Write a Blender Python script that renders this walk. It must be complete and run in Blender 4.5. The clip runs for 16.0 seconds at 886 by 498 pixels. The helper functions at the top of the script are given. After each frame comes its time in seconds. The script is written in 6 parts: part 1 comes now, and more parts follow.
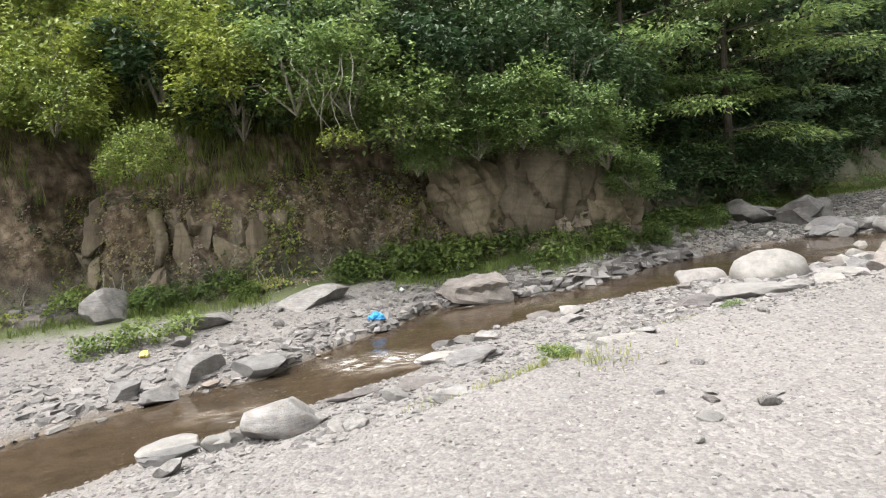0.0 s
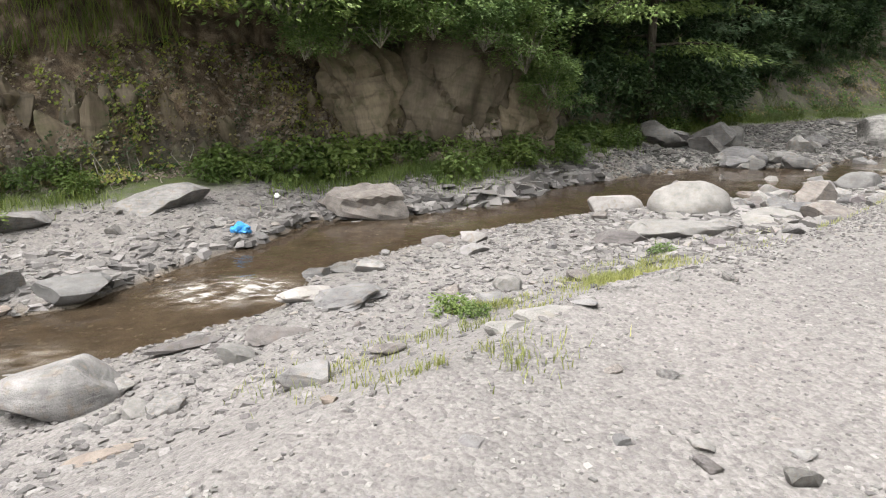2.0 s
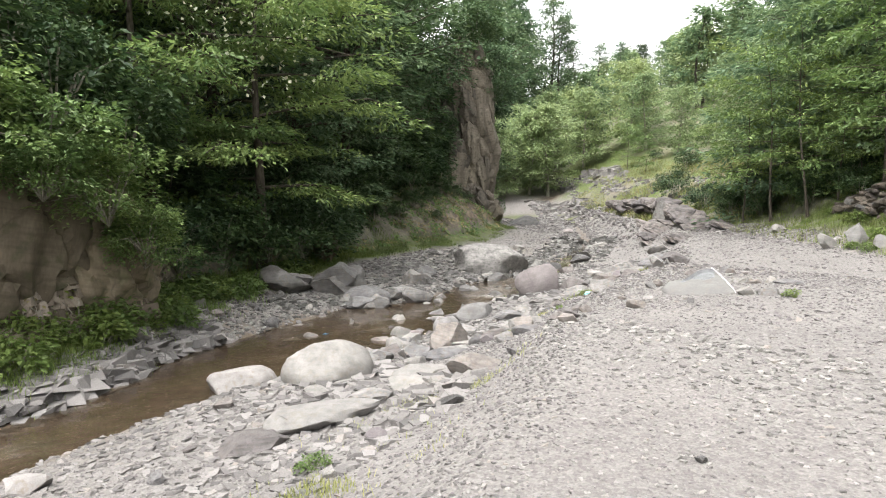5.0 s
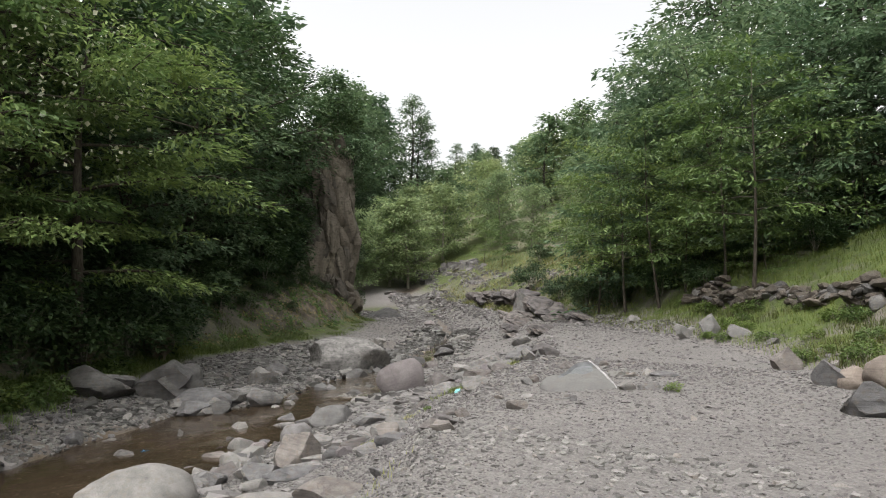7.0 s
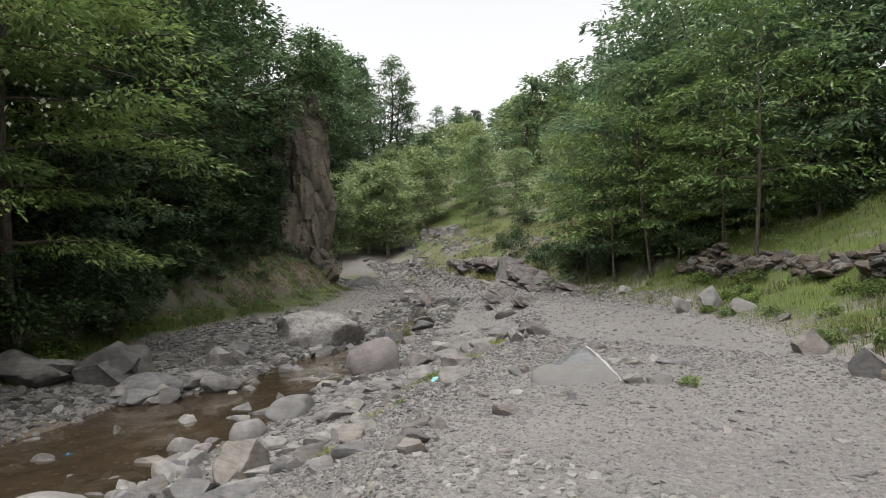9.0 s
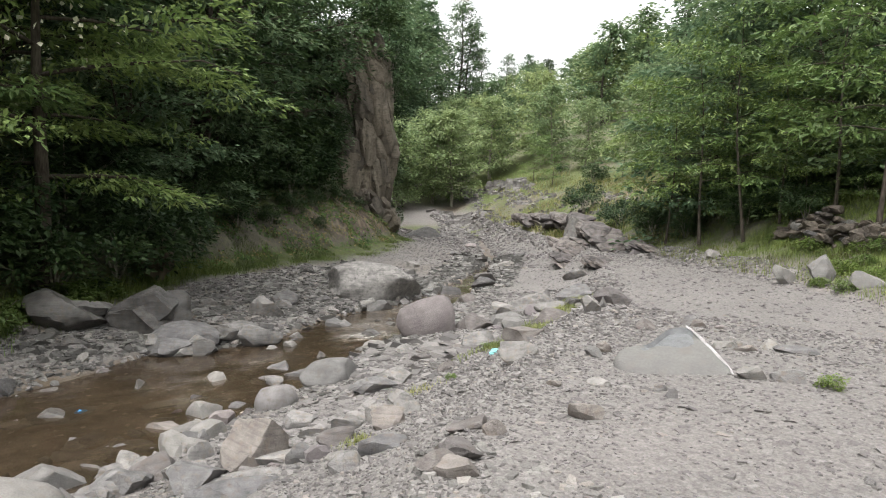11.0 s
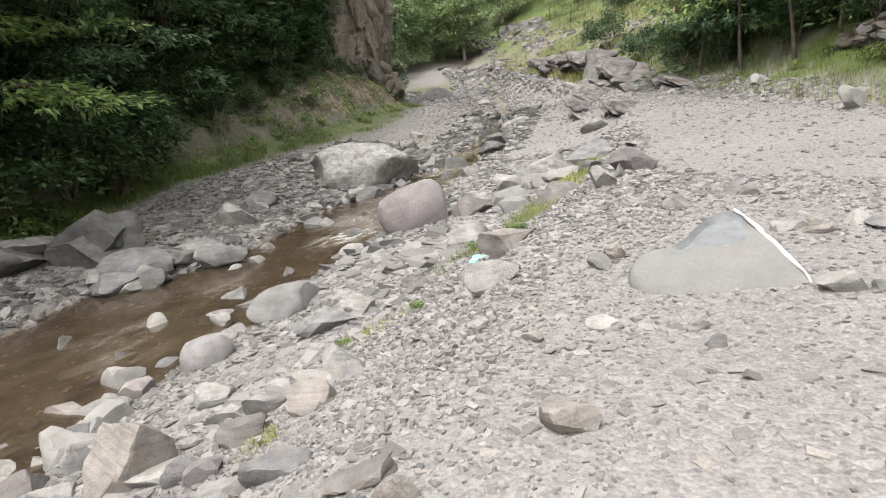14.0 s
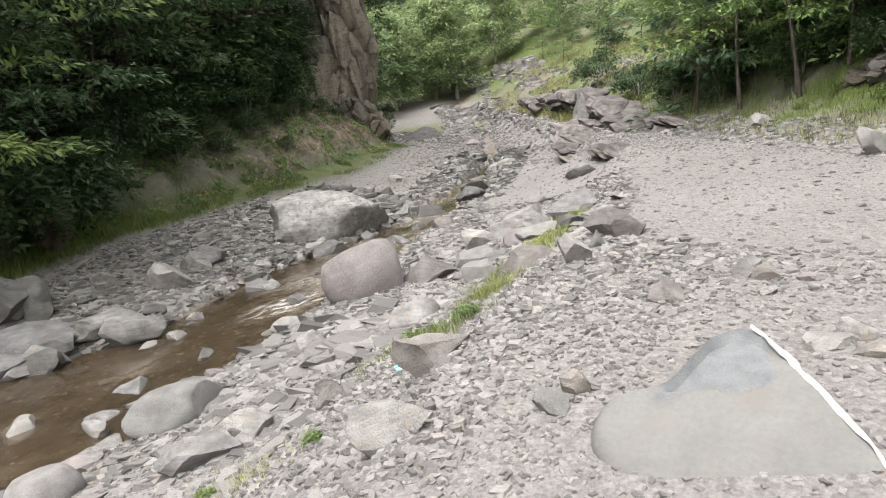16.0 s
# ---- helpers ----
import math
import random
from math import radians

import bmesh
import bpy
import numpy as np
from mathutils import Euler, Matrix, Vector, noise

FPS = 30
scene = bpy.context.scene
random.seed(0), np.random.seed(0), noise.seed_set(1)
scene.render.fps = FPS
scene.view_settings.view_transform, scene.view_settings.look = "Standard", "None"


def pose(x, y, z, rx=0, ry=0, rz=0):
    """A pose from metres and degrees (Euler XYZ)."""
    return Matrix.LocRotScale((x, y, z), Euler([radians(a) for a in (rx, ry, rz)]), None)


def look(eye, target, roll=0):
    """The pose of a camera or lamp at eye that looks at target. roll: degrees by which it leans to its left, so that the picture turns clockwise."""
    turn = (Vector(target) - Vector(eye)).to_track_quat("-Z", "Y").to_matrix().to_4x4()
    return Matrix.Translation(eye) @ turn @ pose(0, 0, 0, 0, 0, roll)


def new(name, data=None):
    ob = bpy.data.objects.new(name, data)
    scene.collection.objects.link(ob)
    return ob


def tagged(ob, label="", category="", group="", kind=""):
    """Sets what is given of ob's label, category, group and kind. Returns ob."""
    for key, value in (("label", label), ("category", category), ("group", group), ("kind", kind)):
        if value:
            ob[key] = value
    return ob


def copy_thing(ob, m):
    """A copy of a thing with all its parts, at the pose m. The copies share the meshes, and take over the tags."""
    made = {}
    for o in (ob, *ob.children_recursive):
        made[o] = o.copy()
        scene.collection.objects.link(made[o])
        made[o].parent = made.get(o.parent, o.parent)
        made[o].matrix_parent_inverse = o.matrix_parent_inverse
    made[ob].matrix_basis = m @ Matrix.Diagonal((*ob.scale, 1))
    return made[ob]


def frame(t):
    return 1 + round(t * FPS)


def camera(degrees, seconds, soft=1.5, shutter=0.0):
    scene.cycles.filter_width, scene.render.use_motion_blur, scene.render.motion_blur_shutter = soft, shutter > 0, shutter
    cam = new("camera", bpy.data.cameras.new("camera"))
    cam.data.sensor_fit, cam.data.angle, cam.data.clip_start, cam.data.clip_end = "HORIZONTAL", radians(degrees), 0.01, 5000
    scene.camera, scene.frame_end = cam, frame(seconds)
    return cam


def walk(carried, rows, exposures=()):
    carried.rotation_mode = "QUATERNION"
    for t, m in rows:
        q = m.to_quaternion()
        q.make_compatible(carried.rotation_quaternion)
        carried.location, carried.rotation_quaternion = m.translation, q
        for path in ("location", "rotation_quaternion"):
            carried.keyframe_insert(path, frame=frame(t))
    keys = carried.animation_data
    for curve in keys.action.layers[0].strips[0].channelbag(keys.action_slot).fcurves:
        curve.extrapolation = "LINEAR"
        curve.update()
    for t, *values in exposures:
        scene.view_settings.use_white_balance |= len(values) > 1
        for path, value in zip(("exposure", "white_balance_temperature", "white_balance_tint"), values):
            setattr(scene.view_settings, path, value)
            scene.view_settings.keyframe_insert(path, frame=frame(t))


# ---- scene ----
cam = camera(68.8, 16.0, soft=1.1)
PATH = [
    (0, (0.61, 0.501, 1.726), (0.479, 2.487, 1.528), -4.1),
    (0.5, (0.561, 1.071, 1.674), (0.372, 3.043, 1.402), -2.5),
    (1, (0.567, 1.522, 1.628), (0.55, 3.497, 1.31), -4.0),
    (1.5, (0.673, 1.965, 1.687), (0.634, 3.92, 1.265), -2.2),
    (2, (0.74, 2.463, 1.667), (0.913, 4.389, 1.157), 1.4),
    (2.5, (0.806, 2.74, 1.729), (1.239, 4.644, 1.295), 0.9),
    (3, (1.002, 3.138, 1.709), (1.635, 4.975, 1.237), 0.1),
    (3.5, (1.077, 3.489, 1.797), (1.518, 5.365, 1.259), -7.3),
    (4, (1.151, 3.886, 1.895), (1.875, 5.7, 1.467), -4.6),
    (4.5, (1.28, 4.179, 1.875), (2.368, 5.83, 1.572), -2.3),
    (5, (1.524, 4.495, 1.921), (2.74, 6.079, 1.818), -0.8),
    (5.2, (1.625, 4.572, 1.911), (2.898, 6.114, 1.889), -2.2),
    (7.3, (2.687, 5.739, 1.85), (4.231, 6.994, 2.048), -0.1),
    (7.5, (2.855, 5.851, 1.905), (4.405, 7.097, 2.114), 0.2),
    (8, (3.157, 6.053, 2.002), (4.769, 7.231, 2.114), -1.5),
    (8.2, (3.275, 6.132, 2.038), (4.858, 7.354, 2.072), -2.4),
    (10.3, (4.725, 7.223, 2.025), (6.252, 8.507, 2.166), 1.7),
    (10.5, (4.852, 7.307, 1.993), (6.383, 8.594, 2.002), 1.6),
    (11, (5.148, 7.64, 2.02), (6.585, 9.03, 1.944), 1.3),
    (11.5, (5.457, 7.841, 2.033), (6.881, 9.233, 1.848), 0.3),
    (12, (5.861, 8.016, 2.04), (7.231, 9.459, 1.84), -2.0),
    (12.5, (6.244, 8.233, 1.988), (7.636, 9.626, 1.636), -4.0),
    (13, (6.652, 8.434, 2.092), (7.994, 9.828, 1.589), -8.9),
    (13.5, (7.071, 8.55, 2.059), (8.366, 9.984, 1.543), -8.0),
    (14, (7.427, 8.671, 2.119), (8.73, 10.106, 1.622), -6.6),
    (14.5, (7.833, 8.945, 2.126), (9.221, 10.333, 1.747), -1.8),
    (15, (8.231, 9.105, 2.133), (9.716, 10.379, 1.72), -3.4),
    (15.5, (8.711, 9.264, 2.167), (10.126, 10.634, 1.817), -4.1),
    (16, (9.129, 9.456, 2.132), (10.457, 10.901, 1.743), -6.8),
]
EXPOSURES = [(0, 0.86), (1.5, 0.66), (3.0, 0.68), (3.5, 0.55), (4.0, 0.7), (5.2, 0.78), (7.3, -0.2), (8.2, -0.2), (10.5, -0.2), (11.0, 0.24), (11.5, 0.57), (12.5, 0.64), (16, 0.65)]
walk(cam, [(t, look(eye, target, roll)) for t, eye, target, roll in PATH], EXPOSURES)

# ---- light: bright overcast sky over a narrow valley ----
world = bpy.data.worlds.new("sky")
scene.world = world
world.use_nodes = True
wn, wl = world.node_tree.nodes, world.node_tree.links
SUN_UP, SUN_TURN = radians(66), radians(258)
sky = wn.new("ShaderNodeTexSky")
sky.sky_type, sky.sun_disc = "NISHITA", False
sky.sun_elevation, sky.sun_rotation = SUN_UP, SUN_TURN
sky.air_density, sky.dust_density, sky.ozone_density = 1.0, 6.0, 0.6
cloud = wn.new("ShaderNodeHueSaturation")
cloud.inputs["Saturation"].default_value = 0.06
cloud.inputs["Value"].default_value = 2.6
wl.new(sky.outputs[0], cloud.inputs["Color"])
wl.new(cloud.outputs[0], wn["Background"].inputs["Color"])
wn["Background"].inputs["Strength"].default_value = 0.15
sun = new("sun", bpy.data.lights.new("sun", "SUN"))
sun.data.energy, sun.data.angle, sun.data.color = 1.0, radians(30), (1.0, 0.95, 0.87)
SUN_DIR = Vector((math.sin(SUN_TURN) * math.cos(SUN_UP), math.cos(SUN_TURN) * math.cos(SUN_UP), math.sin(SUN_UP)))
sun.matrix_world = look(SUN_DIR * 60, (0, 0, 0))


# ---- materials ----
def material(name, rough=0.85, spec=0.3):
    m = bpy.data.materials.new(name)
    m.use_nodes = True
    b = m.node_tree.nodes["Principled BSDF"]
    b.inputs["Roughness"].default_value = rough
    b.inputs["Specular IOR Level"].default_value = spec
    return m, m.node_tree.nodes, m.node_tree.links, b


def ramp(n, stops):
    r = n.new("ShaderNodeValToRGB")
    e = r.color_ramp.elements
    while len(e) < len(stops):
        e.new(0.5)
    for k, (at, col) in zip(e, stops):
        k.position, k.color = at, (*col, 1)
    return r


def tex(n, l, kind, scale, coord, detail=4.0):
    t = n.new("ShaderNodeTex" + kind)
    t.inputs["Scale"].default_value = scale
    if kind == "Noise":
        t.inputs["Detail"].default_value = detail
    l.new(coord, t.inputs["Vector"])
    return t


def mixed(n, l, fac, a, b, mode="MIX"):
    m = n.new("ShaderNodeMix")
    m.data_type, m.blend_type = "RGBA", mode
    for slot, v in ((0, fac), (6, a), (7, b)):
        if isinstance(v, (int, float)):
            m.inputs[slot].default_value = v
        elif isinstance(v, tuple):
            m.inputs[slot].default_value = (*v, 1)
        else:
            l.new(v, m.inputs[slot])
    return m.outputs[2]


def bumped(n, l, b, height, strength, distance):
    k = n.new("ShaderNodeBump")
    k.inputs["Strength"].default_value, k.inputs["Distance"].default_value = strength, distance
    l.new(height, k.inputs["Height"])
    l.new(k.outputs[0], b.inputs["Normal"])


def rock_material(name, dark, light, warm, size=6.0, rough=0.85, streak=1.0, grain=0.45, beds=0.38):
    """Stone: two tones in cloudy patches, bedding lines, hair cracks, fine grain, stains; every stone a little different."""
    m, n, l, b = material(name, rough)
    info = n.new("ShaderNodeObjectInfo")
    shift = n.new("ShaderNodeVectorMath")
    shift.operation = "MULTIPLY_ADD"
    l.new(info.outputs["Random"], shift.inputs[0])
    shift.inputs[1].default_value = (31.0, 17.0, 23.0)
    l.new(n.new("ShaderNodeTexCoord").outputs["Object"], shift.inputs[2])
    co = shift.outputs[0]
    sc = n.new("ShaderNodeMapping")
    sc.inputs["Scale"].default_value = (1, 1, streak)
    l.new(co, sc.inputs["Vector"])
    lay = n.new("ShaderNodeMapping")
    lay.inputs["Rotation"].default_value = (0.25, 0.2, 0)
    lay.inputs["Scale"].default_value = (0.7, 0.7, 7)
    l.new(co, lay.inputs["Vector"])
    big = tex(n, l, "Noise", size, sc.outputs[0], 6)
    fine = tex(n, l, "Noise", size * 14, sc.outputs[0], 3)
    spot = tex(n, l, "Noise", size * 2.3, co, 8)
    bed = tex(n, l, "Noise", size * 0.9, lay.outputs[0], 5)
    r = ramp(n, [(0.3, dark), (0.7, light)])
    l.new(big.outputs[0], r.inputs[0])
    g = ramp(n, [(0.3, (1 - 0.38 * grain,) * 3), (0.7, (1 + 0.15 * grain,) * 3)])
    l.new(fine.outputs[0], g.inputs[0])
    c = mixed(n, l, 1.0, r.outputs[0], g.outputs[0], "MULTIPLY")
    s = ramp(n, [(0.52, (0, 0, 0)), (0.72, (1, 1, 1))])
    l.new(spot.outputs[0], s.inputs[0])
    c = mixed(n, l, s.outputs[0], c, warm)
    bd = ramp(n, [(0.36, (1 - 0.5 * beds,) * 3), (0.5, (1.0,) * 3), (0.68, (1 + 0.16 * beds,) * 3)])
    l.new(bed.outputs[0], bd.inputs[0])
    c = mixed(n, l, 1.0, c, bd.outputs[0], "MULTIPLY")
    bent = n.new("ShaderNodeMix")
    bent.data_type = "VECTOR"
    bent.inputs[0].default_value = 0.22
    l.new(co, bent.inputs[4])
    l.new(spot.outputs["Color"], bent.inputs[5])
    vein = tex(n, l, "Voronoi", size * 0.45, bent.outputs[1])
    vein.feature = "DISTANCE_TO_EDGE"
    hair = ramp(n, [(0.0, (1 - 0.75 * beds,) * 3), (0.022, (1.0,) * 3)])
    l.new(vein.outputs["Distance"], hair.inputs[0])
    c = mixed(n, l, 1.0, c, hair.outputs[0], "MULTIPLY")
    v = ramp(n, [(0, (0.62, 0.62, 0.64)), (1, (1.14, 1.12, 1.08))])
    l.new(info.outputs["Random"], v.inputs[0])
    c = mixed(n, l, 1.0, c, v.outputs[0], "MULTIPLY")
    l.new(c, b.inputs["Base Color"])
    add = n.new("ShaderNodeMath")
    add.operation = "ADD"
    l.new(big.outputs[0], add.inputs[0])
    l.new(fine.outputs[0], add.inputs[1])
    more = n.new("ShaderNodeMath")
    more.operation = "MULTIPLY_ADD"
    l.new(bed.outputs[0], more.inputs[0])
    more.inputs[1].default_value = 2.2 * beds
    l.new(add.outputs[0], more.inputs[2])
    bumped(n, l, b, more.outputs[0], 0.3 + 0.4 * grain, 0.02)
    return m


STONE = {
    "grey": rock_material("grey_shale", (0.125, 0.122, 0.119), (0.25, 0.241, 0.236), (0.185, 0.16, 0.137)),
    "pale": rock_material("pale_stone", (0.14, 0.137, 0.131), (0.225, 0.216, 0.208), (0.163, 0.15, 0.134), beds=0.15),
    "white": rock_material("white_stone", (0.203, 0.191, 0.181), (0.31, 0.296, 0.285), (0.203, 0.176, 0.149), beds=0.08),
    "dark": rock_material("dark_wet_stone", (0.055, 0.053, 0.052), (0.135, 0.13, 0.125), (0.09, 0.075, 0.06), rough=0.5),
    "tan": rock_material("tan_stone", (0.107, 0.0966, 0.0907), (0.194, 0.177, 0.168), (0.138, 0.117, 0.102)),
    "pink": rock_material("pinkish_stone", (0.157, 0.138, 0.138), (0.232, 0.209, 0.207), (0.169, 0.149, 0.145), size=3.0, grain=0.5, beds=0.18),
    "orange": rock_material("orange_stone", (0.165, 0.136, 0.115), (0.25, 0.212, 0.182), (0.19, 0.155, 0.13)),
    "speckled": rock_material("speckled_stone", (0.111, 0.108, 0.106), (0.251, 0.242, 0.236), (0.0886, 0.0848, 0.0815), size=5.0, grain=0.7),
    "cliff": rock_material("earthy_rock", (0.1, 0.08, 0.057), (0.225, 0.187, 0.138), (0.085, 0.084, 0.046), size=1.6, streak=0.35),
    "buttress": rock_material("streaked_rock", (0.055, 0.046, 0.036), (0.175, 0.152, 0.12), (0.05, 0.045, 0.034), size=2.4, streak=0.08),
    "outcrop": rock_material("purple_brown_rock", (0.068, 0.06, 0.057), (0.165, 0.15, 0.143), (0.11, 0.09, 0.078), size=3.0, streak=2.5, beds=0.9),
    "wall": rock_material("brown_wall_stone", (0.05, 0.042, 0.036), (0.145, 0.124, 0.104), (0.085, 0.07, 0.048)),
    "quartz": rock_material("white_quartz", (0.36, 0.35, 0.335), (0.6, 0.585, 0.56), (0.45, 0.4, 0.35), grain=0.2, beds=0.18),
    "scar": rock_material("blue_grey_break", (0.09, 0.094, 0.1), (0.15, 0.155, 0.162), (0.115, 0.117, 0.12), size=7.0, grain=0.3, rough=0.6, beds=0.18),
    "slab": rock_material("smooth_grey_slab", (0.107, 0.105, 0.103), (0.143, 0.14, 0.135), (0.125, 0.118, 0.111), size=2.5, grain=0.25, beds=0.04),
}


def shard_material(name, a, b_, c_):
    """Loose gravel: every piece its own grey, some rusty or pale."""
    m, n, l, b = material(name, 0.9, 0.2)
    geo = n.new("ShaderNodeNewGeometry")
    r = ramp(n, [(0.0, a), (0.55, b_), (0.93, c_), (1.0, (0.2, 0.178, 0.16))])
    l.new(geo.outputs["Random Per Island"], r.inputs[0])
    co = n.new("ShaderNodeTexCoord").outputs["Object"]
    f = tex(n, l, "Noise", 70, co, 3)
    g = ramp(n, [(0.3, (0.75, 0.75, 0.75)), (0.7, (1.1, 1.1, 1.1))])
    l.new(f.outputs[0], g.inputs[0])
    l.new(mixed(n, l, 1.0, r.outputs[0], g.outputs[0], "MULTIPLY"), b.inputs["Base Color"])
    bumped(n, l, b, f.outputs[0], 0.4, 0.01)
    return m


GRAVEL = shard_material("gravel_shards", (0.0843, 0.0797, 0.077), (0.148, 0.138, 0.132), (0.202, 0.19, 0.183))
PEBBLES = shard_material("mixed_pebbles", (0.095, 0.0913, 0.0856), (0.17, 0.162, 0.152), (0.25, 0.24, 0.225))
# darker gravel: wet at the water, with tree shade in its colour on the far bar
WET_SHADE_GRAVEL = shard_material("wet_shaded_stones", (0.05, 0.048, 0.045), (0.10, 0.096, 0.09), (0.19, 0.183, 0.172))
EARTH_STONE = shard_material("earthy_stones", (0.10, 0.08, 0.062), (0.19, 0.155, 0.125), (0.29, 0.245, 0.20))


def leaf_material(name, a, b_, through_=0.35, rough=0.5):
    """Leaves: hue by leaf and by plant, a little light comes through."""
    m, n, l, b = material(name, rough, 0.35)
    geo = n.new("ShaderNodeNewGeometry")
    r = ramp(n, [(0.0, a), (1.0, b_)])
    l.new(geo.outputs["Random Per Island"], r.inputs[0])
    info = n.new("ShaderNodeObjectInfo")
    v = ramp(n, [(0, (0.75, 0.8, 0.8)), (1, (1.2, 1.12, 1.0))])
    l.new(info.outputs["Random"], v.inputs[0])
    co = n.new("ShaderNodeTexCoord").outputs["Object"]
    big = tex(n, l, "Noise", 0.9, co, 2)
    w = ramp(n, [(0.3, (0.7, 0.75, 0.7)), (0.7, (1.25, 1.2, 1.1))])
    l.new(big.outputs[0], w.inputs[0])
    c = mixed(n, l, 1.0, r.outputs[0], v.outputs[0], "MULTIPLY")
    c = mixed(n, l, 1.0, c, w.outputs[0], "MULTIPLY")
    l.new(c, b.inputs["Base Color"])
    t = n.new("ShaderNodeBsdfTranslucent")
    l.new(c, t.inputs["Color"])
    k = n.new("ShaderNodeMixShader")
    k.inputs[0].default_value = through_
    l.new(b.outputs[0], k.inputs[1])
    l.new(t.outputs[0], k.inputs[2])
    l.new(k.outputs[0], n["Material Output"].inputs["Surface"])
    return m


LEAF = {
    "fresh": leaf_material("fresh_leaves", (0.085, 0.145, 0.045), (0.18, 0.25, 0.09)),
    "yellow": leaf_material("yellow_green_leaves", (0.12, 0.17, 0.032), (0.25, 0.29, 0.075)),
    # deep green, darkened further to stand in for shade below the canopy
    "deep": leaf_material("shaded_deep_green_leaves", (0.026, 0.056, 0.025), (0.07, 0.112, 0.048)),
    # blue-green, lifted and blued further to paint haze over the trees
    "blue": leaf_material("hazed_blue_green_leaves", (0.075, 0.13, 0.075), (0.185, 0.26, 0.155), 0.42),
    "mid": leaf_material("tree_leaves", (0.05, 0.11, 0.03), (0.115, 0.19, 0.055)),
    # paler than real foliage: distance haze is put into this green
    "light": leaf_material("hazed_pale_leaves", (0.165, 0.225, 0.12), (0.295, 0.37, 0.205), 0.5),
    "spray": leaf_material("spray_leaves", (0.11, 0.18, 0.06), (0.22, 0.30, 0.12), 0.4),
    "herb": leaf_material("herb_leaves", (0.085, 0.135, 0.036), (0.165, 0.225, 0.075), 0.45),
    "tuft": leaf_material("tuft_blades", (0.13, 0.16, 0.05), (0.24, 0.26, 0.11)),
    # needles lightened as if seen through haze on the far ridge
    "needle": leaf_material("hazed_needles", (0.045, 0.075, 0.045), (0.09, 0.125, 0.08), 0.2, 0.6),
    "grass": leaf_material("grass_blades", (0.075, 0.12, 0.024), (0.16, 0.19, 0.055)),
    "verge": leaf_material("verge_grass", (0.05, 0.066, 0.02), (0.135, 0.14, 0.05)),
    "dry": leaf_material("dry_grass", (0.16, 0.13, 0.06), (0.30, 0.25, 0.13)),
    "flower": leaf_material("white_petals", (0.6, 0.6, 0.55), (0.8, 0.8, 0.76)),
}


def bark_material(name, a, b_):
    m, n, l, b = material(name, 0.9, 0.2)
    co = n.new("ShaderNodeTexCoord").outputs["Object"]
    sc = n.new("ShaderNodeMapping")
    sc.inputs["Scale"].default_value = (1, 1, 0.25)
    l.new(co, sc.inputs["Vector"])
    t = tex(n, l, "Noise", 22, sc.outputs[0], 6)
    r = ramp(n, [(0.35, a), (0.7, b_)])
    l.new(t.outputs[0], r.inputs[0])
    l.new(r.outputs[0], b.inputs["Base Color"])
    bumped(n, l, b, t.outputs[0], 0.8, 0.02)
    return m


BARK = bark_material("brown_bark", (0.036, 0.0288, 0.0228), (0.096, 0.081, 0.066))
PALE_BARK = bark_material("pale_bark", (0.14, 0.125, 0.10), (0.30, 0.28, 0.24))


